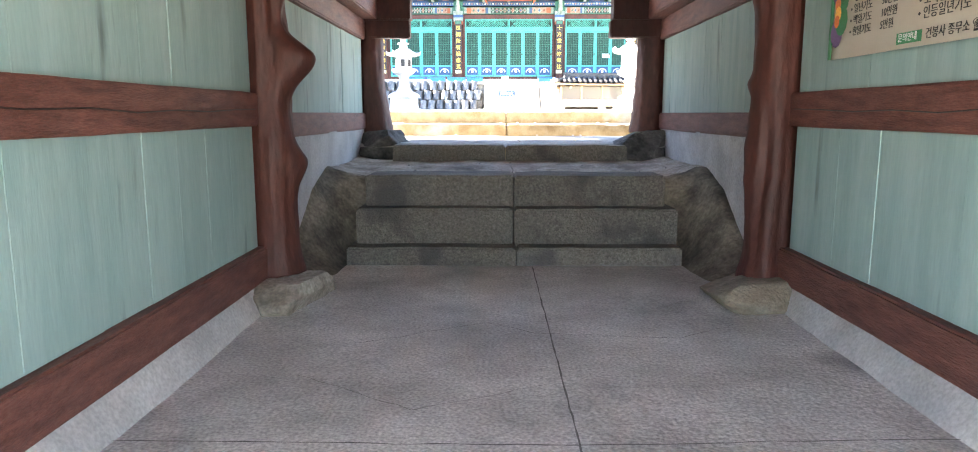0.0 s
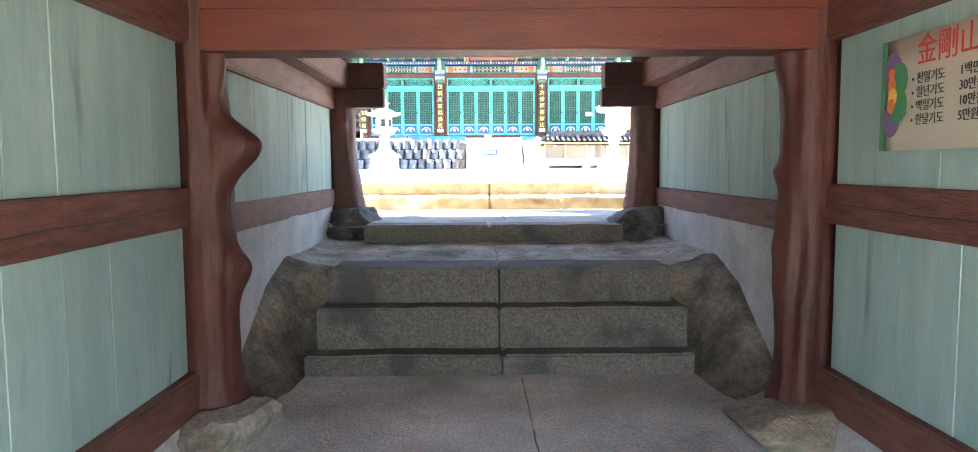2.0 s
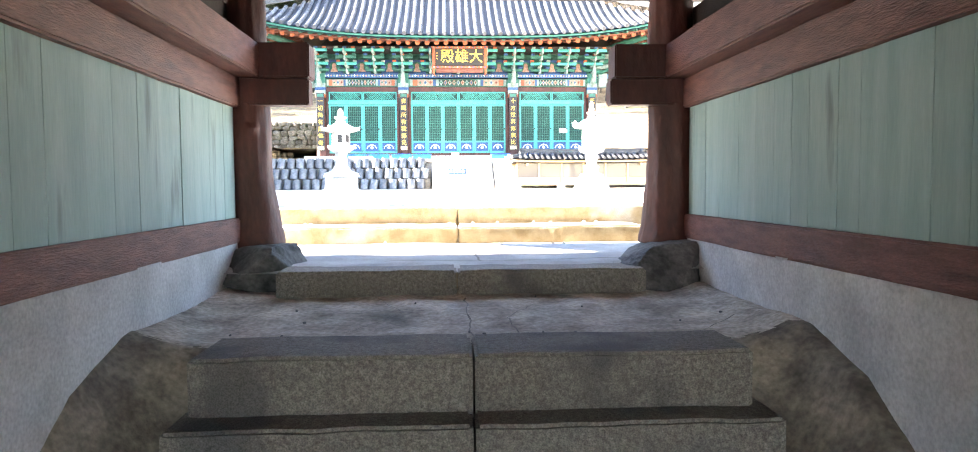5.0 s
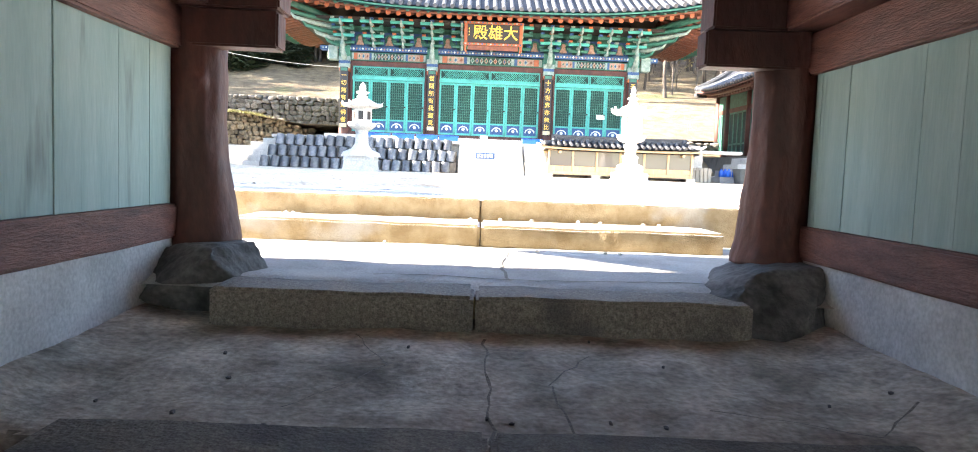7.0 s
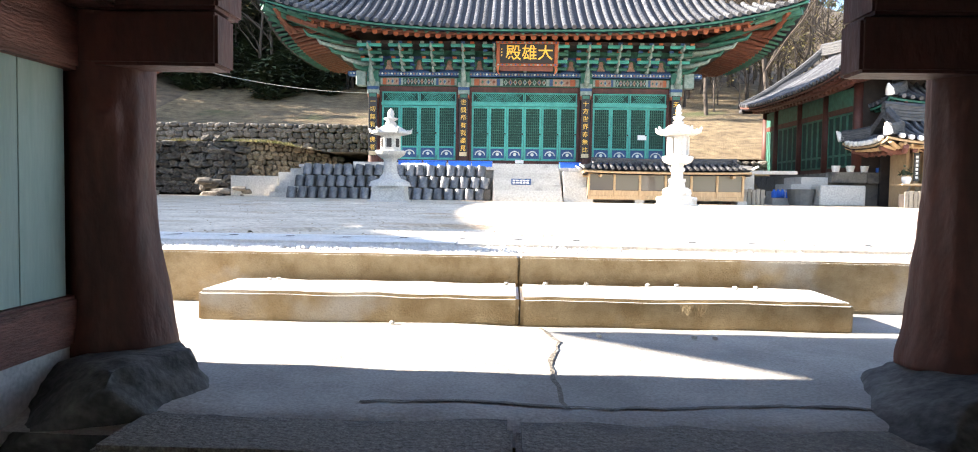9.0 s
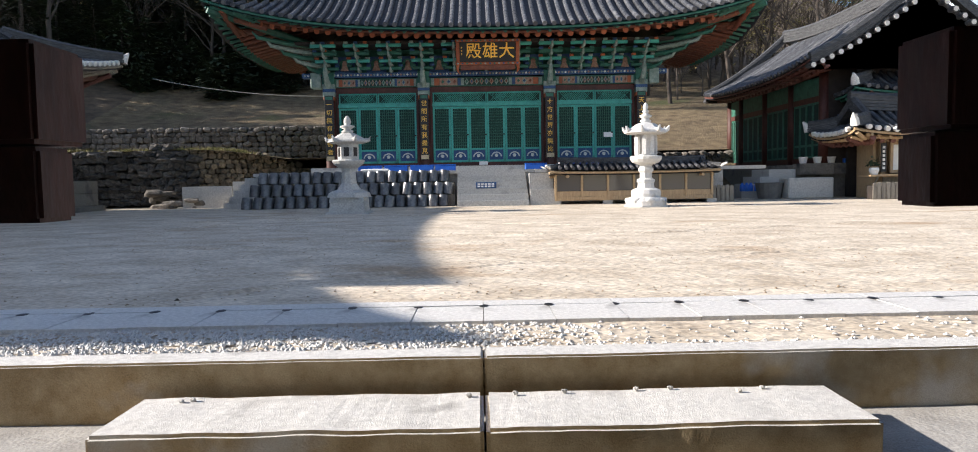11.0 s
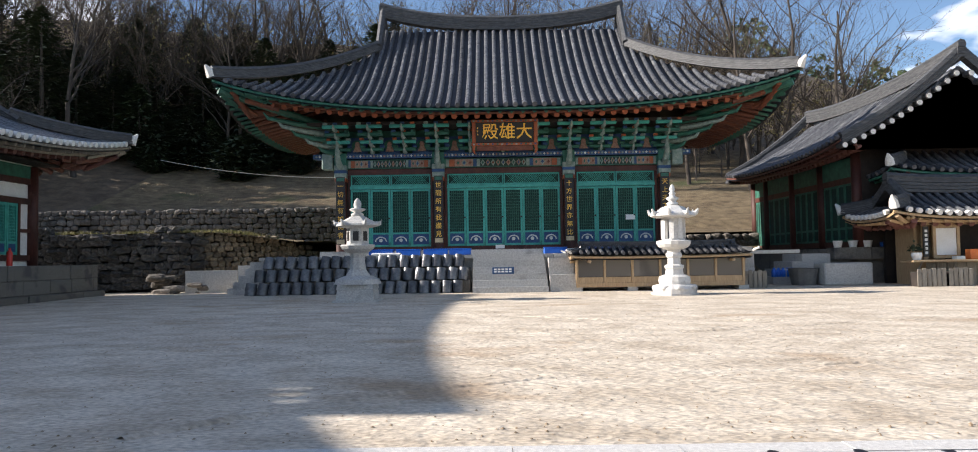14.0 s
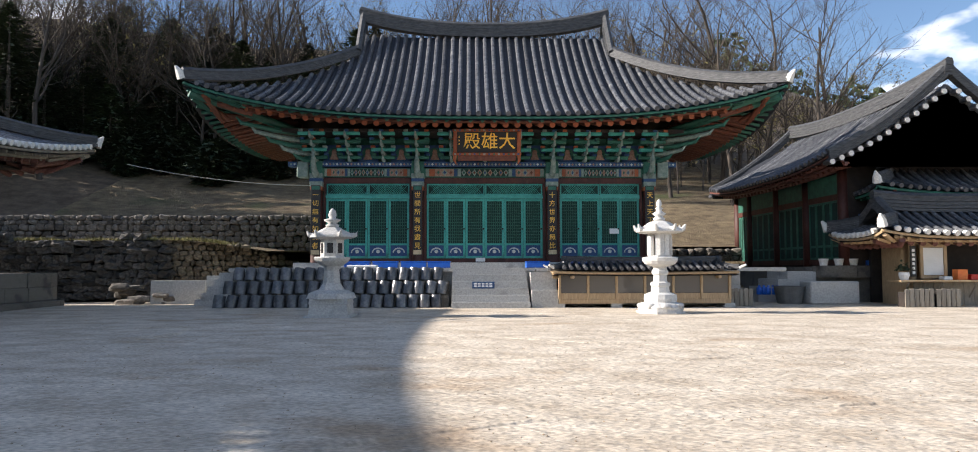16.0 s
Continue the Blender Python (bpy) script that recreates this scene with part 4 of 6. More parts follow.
# underside coloured near black for the shade below the eave
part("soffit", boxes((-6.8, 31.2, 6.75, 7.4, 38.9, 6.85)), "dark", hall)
texts = ["一切無有如佛者", "世間所有我盡見", "十方世界亦無比", "天上天下無如佛"]
for i, x in enumerate(POSTS):
    bm = bmesh.new()
    lathe(bm, [(0.2, PZ - 0.12), (0.2, PZ), (0.19, PZ + 1.2), (0.17, 5.45)], 14, x, PY)
    c = part("column", bm, "red", hall, smooth=True)
    bm = bmesh.new()
    lathe(bm, [(0.42, PZ - 0.2), (0.4, PZ - 0.12), (0.24, PZ - 0.06)], 14, x, PY)
    part("column_base", bm, "granite", hall)
    pl = part("plaque", boxes((x - 0.15, PY - 0.24, PZ + 0.22, x + 0.15, PY - 0.20, PZ + 2.45), bevel=0.006), "black", hall, "dark plaque with gold characters")
    for k, ch in enumerate(texts[i]):
        words("character", ch, 0.21, Matrix.Translation((x, PY - 0.243, PZ + 2.13 - 0.27 * k)) @ pose(0, 0, 0, 90), "gold", pl, 0.004, "CENTER")
    part("plaque_foot", boxes((x - 0.13, PY - 0.25, PZ + 0.24, x + 0.13, PY - 0.243, PZ + 0.38)), "buff", pl)
    part("plaque_head", boxes((x - 0.12, PY - 0.25, PZ + 2.31, x + 0.12, PY - 0.243, PZ + 2.42)), "green", pl)
    # painted capital
    for k, (z0, z1, w, m) in enumerate(((5.02, 5.14, 0.19, "orange"), (5.14, 5.30, 0.2, "mint"), (5.30, 5.40, 0.205, "blue"), (5.40, 5.56, 0.21, "mint"), (5.56, 5.95, 0.2, "green"))):
        part("capital_band", boxes((x - w, PY - 0.22 - 0.01 * k, z0, x + w, PY + 0.15, z1), bevel=0.01), m, hall)
    bm = bmesh.new()
    tube(bm, [(x, PY - 0.2, 5.5), (x, PY - 0.5, 5.62), (x, PY - 0.72, 5.92), (x, PY - 0.62, 6.25)], [0.11, 0.1, 0.07, 0.03], 8)
    part("beak", bm, "mint", hall, "pale carved bracket beak")
# head beams with painted bands
rng = random.Random(4)
part("head_beam", boxes((-5.6, PY - 0.12, 5.45, 6.1, PY + 0.14, 5.74)), "green", hall)
part("plate_beam", boxes((-6.0, PY - 0.2, 5.78, 6.5, PY + 0.14, 5.93)), "blue", hall)
pal = ["orange", "mint", "blue", "buff", "green", "mint", "orange"]
for a, b in zip(POSTS, POSTS[1:]):
    w = b - a - 0.5
    x = a + 0.25
    seq = [(0.03, "mint"), (0.05, "orange"), (0.16, "salmon"), (0.03, "blue"), (0.03, "mint"), (0.40, "lattice"), (0.03, "mint"), (0.03, "blue"), (0.16, "salmon"), (0.05, "orange"), (0.03, "mint")]
    for f_, m in seq:
        part("painted_panel", boxes((x, PY - 0.132, 5.475, x + w * f_ - 0.01, PY - 0.118, 5.715)), m, hall)
        if m in ("lattice", "salmon"):
            n = 9 if m == "lattice" else 3
            for k in range(n):
                cx = x + w * f_ * (k + 0.5) / n
                for r_, c_, up in ((0.118, ("mint", "salmon")[(k + (m == "salmon")) % 2], 0.0), (0.062, ("green", "blue", "rafter")[k % 3], 0.006)):
                    bm = bmesh.new()
                    lathe(bm, [(r_, 0), (r_, 0.012)], 4)
                    o = part("diamond", bm, c_, hall)
                    o.matrix_basis = Matrix.Translation((cx, PY - 0.131 - up, 5.595)) @ pose(0, 0, 0, 90, 0, 0) @ Matrix.Diagonal((w * f_ / n / 0.27, 1, 1, 1))
        x += w * f_
for i in range(110):
    x = -5.9 + 12.3 * i / 109
    bm = bmesh.new()
    lathe(bm, [(0.042, 0), (0.042, 0.012)], 4)
    o = part("dado", bm, ("mint", "pale", "salmon")[i % 3], hall)
    o.matrix_basis = Matrix.Translation((x, PY - 0.2, 5.855)) @ pose(0, 0, 0, 90)
# bracket clusters under the eave
def bracket(x, sc=1.0, dirx=0.0):
    b = new("bracket_cluster")
    b.parent = hall
    b.location = (x, PY - 0.1, 5.95)
    for k in range(4):
        y = -0.10 - 0.26 * k
        z = 0.02 + 0.21 * k
        part("arm", boxes((-0.36 - 0.02 * k, y - 0.05, z + 0.05, 0.36 + 0.02 * k, y + 0.05, z + 0.16), bevel=0.02), "teal" if k % 2 else "green", b)
        for s in (-0.32, 0, 0.32):
            part("block", boxes((s - 0.07, y - 0.075, z + 0.16, s + 0.07, y + 0.07, z + 0.235), bevel=0.012), ("mint", "green", "orange", "blue")[(k + int(s * 10)) % 4], b)
        bm = bmesh.new()
        tube(bm, [(dirx * k * 0.25, y + 0.1, z), (dirx * (k + 0.6) * 0.25, y - 0.22, z - 0.02), (dirx * (k + 1) * 0.25, y - 0.36, z + 0.12)], [0.065, 0.055, 0.02], 6)
        part("tongue", bm, "mint", b, "pale curling bracket tongue")
    return b


first_b = bracket(0)
spots_x = []
for a, b, n in ((POSTS[0], POSTS[1], 3), (POSTS[1], POSTS[2], 4), (POSTS[2], POSTS[3], 3)):
    spots_x += [a + (b - a) * k / n for k in range(n)]
spots_x.append(POSTS[3])
first_b.location.x = spots_x[0]
for x in spots_x[1:]:
    copy_thing(first_b, Matrix.Translation((x, PY - 0.1, 5.95)))
for a, b in zip(spots_x, spots_x[1:]):
    c = (a + b) / 2
    part("bracket_panel", boxes((a + 0.2, PY - 0.02, 5.96, b - 0.2, PY + 0.0, 6.5)), "blue", hall, "dark blue painted panel")
    bm = bmesh.new()
    lathe(bm, [(0.2, 0), (0.2, 0.015)], 12)
    o = part("roundel", bm, "green", hall)
    o.matrix_basis = Matrix.Translation((c, PY - 0.03, 6.22)) @ pose(0, 0, 0, 90)
    bm = bmesh.new()
    lathe(bm, [(0.15, 0), (0.1, 0.11), (0.07, 0.2), (0.085, 0.25), (0.05, 0.33)], 10)
    o = part("painted_figure", bm, "salmon", hall, "plain salmon painted shape")
    o.matrix_basis = Matrix.Translation((c, PY - 0.06, 6.02)) @ Matrix.Diagonal((1, 0.15, 1, 1))
# long curling corner brackets
for s, px in ((-1, POSTS[0]), (1, POSTS[3])):
    for k in range(5):
        bm = bmesh.new()
        z = 6.0 + 0.2 * k
        e = 0.55 + 0.33 * k
        tube(bm, [(px, PY, z), (px + s * e * 0.6, PY - e * 0.6, z - 0.03), (px + s * e, PY - e, z + 0.04), (px + s * (e + 0.12), PY - e - 0.12, z + 0.2)], [0.09, 0.08, 0.06, 0.02], 6)
        part("corner_bracket", bm, "mint" if k % 2 else "green", hall)
        for j in range(3):
            bm = bmesh.new()
            zz = 6.05 + 0.2 * k
            yy = PY + 0.5 + 1.2 * j
            tube(bm, [(px, yy, zz), (px + s * (0.3 + 0.2 * k), yy, zz), (px + s * (0.42 + 0.22 * k), yy, zz + 0.12)], [0.07, 0.06, 0.03], 6)
            part("side_bracket", bm, "mint" if k % 2 else "green", hall)
    part("end_block", boxes((px + s * 0.42 - 0.18, PY - 0.3, 5.42, px + s * 0.42 + 0.18, PY + 0.1, 5.95), bevel=0.03), "mint", hall, "carved pale end of the head beam")
    bm = bmesh.new()
    tube(bm, [(px + s * 0.1, PY, 6.75), (HX + s * 8.7, 29.85, 7.62)], [0.13, 0.12], 8)
    part("corner_rafter", bm, "green", hall)


# doors
def leaf(w, h, parent_at):
    d = new("door_leaf")
    d.parent = hall
    d.matrix_basis = parent_at
    fr = 0.068
    part("frame", boxes((0, -0.05, 0, fr, 0, h), (w - fr, -0.05, 0, w, 0, h), (fr, -0.05, 0, w - fr, 0, 0.07), (fr, -0.05, h - 0.07, w - fr, 0, h), (fr, -0.05, 0.42, w - fr, 0, 0.48), bevel=0.004), "teal", d)
    part("backing", boxes((fr, -0.012, 0.48, w - fr, -0.004, h - 0.07)), "lattice", d)
    bars = bmesh.new()
    n = 7
    for k in range(1, n):
        x = fr + (w - 2 * fr) * k / n
        box(bars, x - 0.008, -0.04, 0.48, x + 0.008, -0.014, h - 0.07)
    m = 14
    for k in range(1, m):
        z = 0.48 + (h - 0.55) * k / m
        box(bars, fr, -0.038, z - 0.007, w - fr, -0.016, z + 0.007)
    part("lattice", bars, "green", d, "fine green lattice")["kind"] = "stuff"
    part("lower_panel", boxes((fr, -0.02, 0.07, w - fr, -0.006, 0.42)), "blue", d, "blue painted panel")
    bm = bmesh.new()
    pts = []
    for k in range(13):
        a = math.pi * k / 12
        pts.append((w / 2 + 0.15 * math.cos(a) * (w / 0.55), -0.024, 0.18 + 0.15 * math.sin(a)))
    tube(bm, pts, [0.022] * 13, 5)
    part("scroll", bm, "pale", d, "pale painted scroll")
    bm = bmesh.new()
    lathe(bm, [(0.06, 0), (0.06, 0.012)], 10)
    o = part("flower", bm, "pale", d)
    o.matrix_basis = Matrix.Translation((w / 2, -0.02, 0.22)) @ pose(0, 0, 0, 90)
    bm = bmesh.new()
    lathe(bm, [(0.03, 0), (0.03, 0.03)], 8)
    o = part("pull_ring", bm, "black", d)
    o.matrix_basis = Matrix.Translation((w - 0.04, -0.05, 0.95)) @ pose(0, 0, 0, 90)
    return d


for j, (a, b, n) in enumerate(zip(POSTS, POSTS[1:], (4, 6, 4))):
    x0, x1 = a + 0.28, b - 0.28
    w = (x1 - x0) / n
    for k in range(n):
        at = Matrix.Translation((x0 + w * k, PY + 0.1, PZ + 0.12))
        if k == 0:
            L = leaf(w - 0.01, 1.92, at)
        else:
            copy_thing(L, at)
    part("sill_beam", boxes((x0 - 0.1, PY - 0.02, PZ - 0.08, x1 + 0.1, PY + 0.14, PZ + 0.11)), "red", hall)
    part("jamb", boxes((x0 - 0.08, PY, PZ + 0.112, x0 - 0.01, PY + 0.13, 5.25)), "red", hall)
    part("jamb", boxes((x1 + 0.002, PY, PZ + 0.112, x1 + 0.08, PY + 0.13, 5.25)), "red", hall)
    part("transom_rail", boxes((x0 - 0.008, PY, PZ + 2.05, x1, PY + 0.13, PZ + 2.16)), "teal", hall)
    part("header", boxes((x0 - 0.1, PY - 0.02, 5.26, x1 + 0.1, PY + 0.13, 5.44)), "red", hall)
    for k in range(2):
        u0, u1 = x0 + (x1 - x0) * k / 2, x0 + (x1 - x0) * (k + 1) / 2
        tr = part("transom", boxes((u0 + 0.01, PY + 0.1, PZ + 2.162, u1 - 0.01, PY + 0.12, 5.255)), "lattice", hall)
        part("transom_frame", boxes((u0 + 0.01, PY + 0.05, PZ + 2.165, u1 - 0.01, PY + 0.095, PZ + 2.21), (u0 + 0.01, PY + 0.05, 5.21, u1 - 0.01, PY + 0.095, 5.255), (u0 + 0.01, PY + 0.05, PZ + 2.212, u0 + 0.05, PY + 0.095, 5.208), (u1 - 0.05, PY + 0.05, PZ + 2.212, u1 - 0.01, PY + 0.095, 5.208)), "teal", tr)
        bm = bmesh.new()
        z0, z1 = PZ + 2.21, 5.21
        hgt = z1 - z0
        x = u0 - hgt
        while x < u1:
            for s in (1, -1):
                xa, xb = (x, x + hgt) if s == 1 else (x + hgt, x)
                lo_, hi_ = sorted((xa, xb))
                if lo_ >= u0 + 0.03 and hi_ <= u1 - 0.03:
                    tube(bm, [(xa, PY + 0.08, z0), (xb, PY + 0.08, z1)], [0.008, 0.008], 4)
            x += 0.075
        part("diagonal_lattice", bm, "teal", tr)["kind"] = "stuff"

# name board
board = tagged(finish("name_board", boxes((-0.92, -0.06, -0.32, 0.92, 0, 0.32), bevel=0.01), "black"), "black name board with gold characters and red frame", "sign")
board.matrix_basis = Matrix.Translation((0.34, 30.98, 6.40)) @ pose(0, 0, 0, 10)
for s in ((-1.06, -0.09, 0.32, 1.06, 0.02, 0.41), (-1.06, -0.09, -0.41, 1.06, 0.02, -0.32), (-1.04, -0.09, -0.32, -0.921, 0.02, 0.32), (0.921, -0.09, -0.32, 1.04, 0.02, 0.32)):
    part("frame_board", boxes(s, bevel=0.015), "orange", board, "red painted frame")
for k in range(14):
    for z in (0.365, -0.365):
        part("frame_dot", boxes((-0.98 + 0.15 * k - 0.03, -0.096, z - 0.025, -0.98 + 0.15 * k + 0.03, -0.09, z + 0.025)), ("mint", "blue", "green")[k % 3], board)
for sx in (-1, 1):
    bm = bmesh.new()
    tube(bm, [(sx * 0.98, -0.04, -0.4), (sx * 1.0, -0.05, -0.55), (sx * 0.95, -0.06, -0.68)], [0.06, 0.05, 0.015], 6)
    part("frame_tail", bm, "orange", board)
part("lower_board", boxes((-0.9, -0.03, -0.58, 0.9, 0.0, -0.415), bevel=0.01), "rafter", board)
for k, ch in enumerate("殿雄大"):
    words("character", ch, 0.53, Matrix.Translation((-0.46 + 0.54 * k, -0.064, 0.0)) @ pose(0, 0, 0, 90), "gold", board, 0.006, "CENTER", "", 0.004)
for k in range(3):
    part("signature", boxes((-0.87, -0.066, 0.12 - 0.1 * k, -0.84, -0.061, 0.17 - 0.1 * k)), "gold", board)

# podium
podium = thing("podium", "stone faced podium of the hall", "podium")
podium["kind"] = "structure"
part("fill", boxes((-7.05, 30.35, 1.0, 7.75, 39.5, 2.42)), "granite", podium)
for i, (z0, z1) in enumerate(((1.2, 1.62), (1.625, 2.02), (2.025, 2.42))):
    x = -7.15
    rng = random.Random(i)
    while x < 7.8:
        w = min(rng.uniform(1.0, 1.7), 7.85 - x)
        if not (-0.74 < x + w / 2 < 1.45):
            slab("face_stone", x, 30.2 - 0.02 * rng.random(), z0, x + w - 0.012, 30.36, z1, "granite", podium, i * 9 + x, 0.01, 0.003)
        x += w
x = -7.2
while x < 7.8:
    slab("coping_stone", x, 30.12, 2.422, x + 1.48, 30.75, 2.53, "granite", podium, x, 0.012, 0.003)
    x += 1.492
part("paving", boxes((-7.2, 30.76, 2.4, 7.9, 39.5, 2.525)), "granite", podium)
part("inner_step", boxes((-5.7, 31.6, 2.52, 6.2, 38.6, 2.70)), "granite", podium)
hs = thing("hall_stairs", "pale granite stairs up to the hall", "steps")
hs["kind"] = "structure"
n = 6
for i in range(n):
    z1 = 1.38 + (2.53 - 1.38) * (i + 1) / n
    slab("step_stone", -0.70 + 0.0 * i, 29.2 + 0.17 * i, 1.25, 1.52 - 0.015 * i, 30.4, z1, "granite", hs, i, 0.012, 0.003)
for i in range(2):
    slab("cheek_stone", 1.56, 29.35 + 0.35 * i, 1.25, 2.32, 30.3, 1.9 + 0.5 * i, "granite", hs, 40 + i, 0.012, 0.004)
notice = tagged(finish("notice_board", boxes((-0.32, -0.02, -0.1, 0.32, 0.02, 0.1), bevel=0.006), "blue"), "small dark blue notice board standing on the stairs", "sign")
notice.matrix_basis = Matrix.Translation((0.2, 29.58, 2.04)) @ pose(0, 0, 0, -8)
for r in range(2):
    for k in range(5):
        part("letter_bar", boxes((-0.27 + 0.11 * k, -0.026, 0.015 - 0.07 * r, -0.19 + 0.11 * k, -0.021, 0.06 - 0.07 * r)), "paper", notice)
low = part("threshold_note", boxes((-0.0, 32.0, 2.73, 0.3, 32.03, 2.85)), "paper", hall, "small white notice")
tagged(finish("door_notice", boxes((4.35, 32.225, 3.63, 4.66, 32.232, 3.80)), "paper"), "white paper notice on a hall door", "sign")

# blue crates along the podium edge
def crate(x0, x1, y=30.62):
    c = thing("crate", "bright blue plastic trough on the podium edge", "crate", "crates on the podium", (x0, y, 2.532))
    w = x1 - x0
    part("body", boxes((0, 0, 0, w, 0.35, 0.17), bevel=0.015), "cobalt", c)
    part("rim", boxes((-0.015, -0.015, 0.172, w + 0.015, 0.365, 0.2), bevel=0.008), "cobalt", c)


for x0, x1 in ((-3.95, -3.2), (-3.1, -2.35), (-2.25, -1.5), (-1.45, -0.78), (1.5, 2.2), (2.9, 3.7), (3.8, 4.6), (4.7, 5.5)):
    crate(x0, x1)
tagged(finish("plastic_bag", boxes((-3.8, 30.2, 2.535, -2.9, 30.5, 2.62), bevel=0.03), "paper"), "crumpled white sheet on the podium edge", "sheet")

# stacked roof tiles
st = thing("tile_stack", "bundle of nested charcoal roof tiles leaning against the podium", "roof tiles", "stacked roof tiles", (-7.0, 29.6, 1.40))
for k in range(4):
    bm = bmesh.new()
    rings = []
    for r, z in ((0.142, 0.0), (0.150, 0.19), (0.142, 0.37), (0.125, 0.375), (0.125, 0.0)):
        rings.append([bm.verts.new((r * math.cos(a) * 1.04, r * math.sin(a) - 0.018 + 0.045 * k, z + 0.006 * k)) for a in span(math.pi * 1.04, math.pi * 1.96, 12)])
    rings.append(rings[0])
    for a, b in zip(rings, rings[1:]):
        for q in range(12):
            bm.faces.new((a[q], a[q + 1], b[q + 1], b[q]))
    bm.faces.new([r[0] for r in rings[:5]])
    bm.faces.new([r[12] for r in rings[4::-1]])
    bmesh.ops.recalc_face_normals(bm, faces=bm.faces[:])
    part("tile", bm, "tile_new", st, smooth=False)
first_st = st
rng = random.Random(3)
made = 0
for row in range(3):
    y, z = 29.6 + 0.22 * row, 1.39 + 0.385 * row
    x = -7.3 + 0.2 * row
    while x < -0.86:
        m = Matrix.Translation((x, y + rng.uniform(-0.02, 0.02), z)) @ pose(0, 0, 0, -14 + rng.uniform(-3, 3), rng.uniform(1, 9), rng.uniform(-9, 9))
        if made == 0:
            first_st.matrix_basis = m
        else:
            copy_thing(first_st, m)
        made += 1
        x += rng.uniform(0.315, 0.365)
for row in range(1, 3):
    # dark stone chosen so the gaps between bundles look shaded
    setting(finish("tile_ledge", boxes((-7.1 + 0.15 * row, 29.53 + 0.22 * row, 1.2, -0.78, 30.19, 1.382 + 0.385 * row)), "granite_dark"), "stone ledge darkened to shade gaps between the stacked tiles", "ledge")

# candle shelter with glazed front and small tiled roof
sh_ = thing("candle_shelter", "tan timber candle shelter with glazed doors and tiled roof", "shelter", at=(2.35, 29.3, 1.4))
W = 4.85
# near-black block in place of the shaded space behind the panes
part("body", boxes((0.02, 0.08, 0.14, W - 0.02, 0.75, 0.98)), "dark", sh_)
part("base_beam", boxes((-0.02, 0, 0.12, W + 0.02, 0.1, 0.24)), "tan_wood", sh_)
part("top_beam", boxes((-0.02, 0, 0.92, W + 0.02, 0.1, 1.0)), "tan_wood", sh_)
for i in range(4):
    part("foot", boxes((W * i / 3 - 0.15, 0.02, 0, W * i / 3 + 0.15, 0.7, 0.118)), "granite", sh_)
nb = 6
for i in range(nb + 1):
    x = W * i / nb
    part("mullion", boxes((x - 0.035, -0.01, 0.242, x + 0.035, 0.07, 0.918), bevel=0.006), "tan_wood", sh_)
for i in range(nb):
    x0, x1 = W * i / nb + 0.037, W * (i + 1) / nb - 0.037
    part("pane", boxes((x0, 0.04, 0.42, x1, 0.05, 0.916)), "glass", sh_, "dark reflecting glass")
    part("lower_board", boxes((x0, 0.02, 0.244, x1, 0.06, 0.41)), "tan_wood", sh_)
rf = new("shelter_roof")
rf.parent = sh_
rf.location = (W / 2, 0.4, 1.06)
hip_roof(rf, W / 2 + 0.2, 0.62, W / 2 - 0.25, 0.20, 0.04, 0.2, "tile", "tan_wood", False, big=0.3, sides=("front", "back", "left", "right"))


# ---- stone lanterns ----
def octo(profile, sides=8, turn=math.pi / 8):
    return lathe(bmesh.new(), profile, sides, 0, 0, turn)


ln = thing("stone_lantern", "tall white granite lantern with lotus base and octagonal cap", "stone lantern", "stone lanterns", (4.66, 27.25, 1.385))
part("plinth", octo([(0.62, 0), (0.62, 0.05)]), "granite_white", ln)
part("base", octo([(0.56, 0.05), (0.58, 0.16), (0.52, 0.24), (0.40, 0.28)], 16, 0), "granite_white", ln)
for k in range(8):
    bm = bmesh.new()
    boulder(bm, (0.47 * math.cos(k * math.pi / 4), 0.47 * math.sin(k * math.pi / 4), 0.19), (0.12, 0.12, 0.07), k, 0.1, 2)
    part("petal", bm, "granite_white", ln, smooth=True)
part("lotus_base", octo([(0.40, 0.28), (0.42, 0.36), (0.40, 0.47), (0.28, 0.52)], 16, 0), "granite_white", ln)
part("shaft", octo([(0.24, 0.52), (0.22, 0.66), (0.25, 0.70), (0.25, 0.76), (0.17, 0.80), (0.165, 0.95), (0.21, 1.0), (0.21, 1.06), (0.165, 1.12), (0.19, 1.18)]), "granite_white", ln)
part("lotus_top", octo([(0.24, 1.18), (0.38, 1.24), (0.44, 1.32), (0.45, 1.40), (0.40, 1.42)], 16, 0), "granite_white", ln)
fb = part("firebox", octo([(0.30, 1.42), (0.30, 1.46), (0.15, 1.461), (0.15, 1.96), (0.30, 1.961), (0.30, 2.02)]), "granite_white", ln)
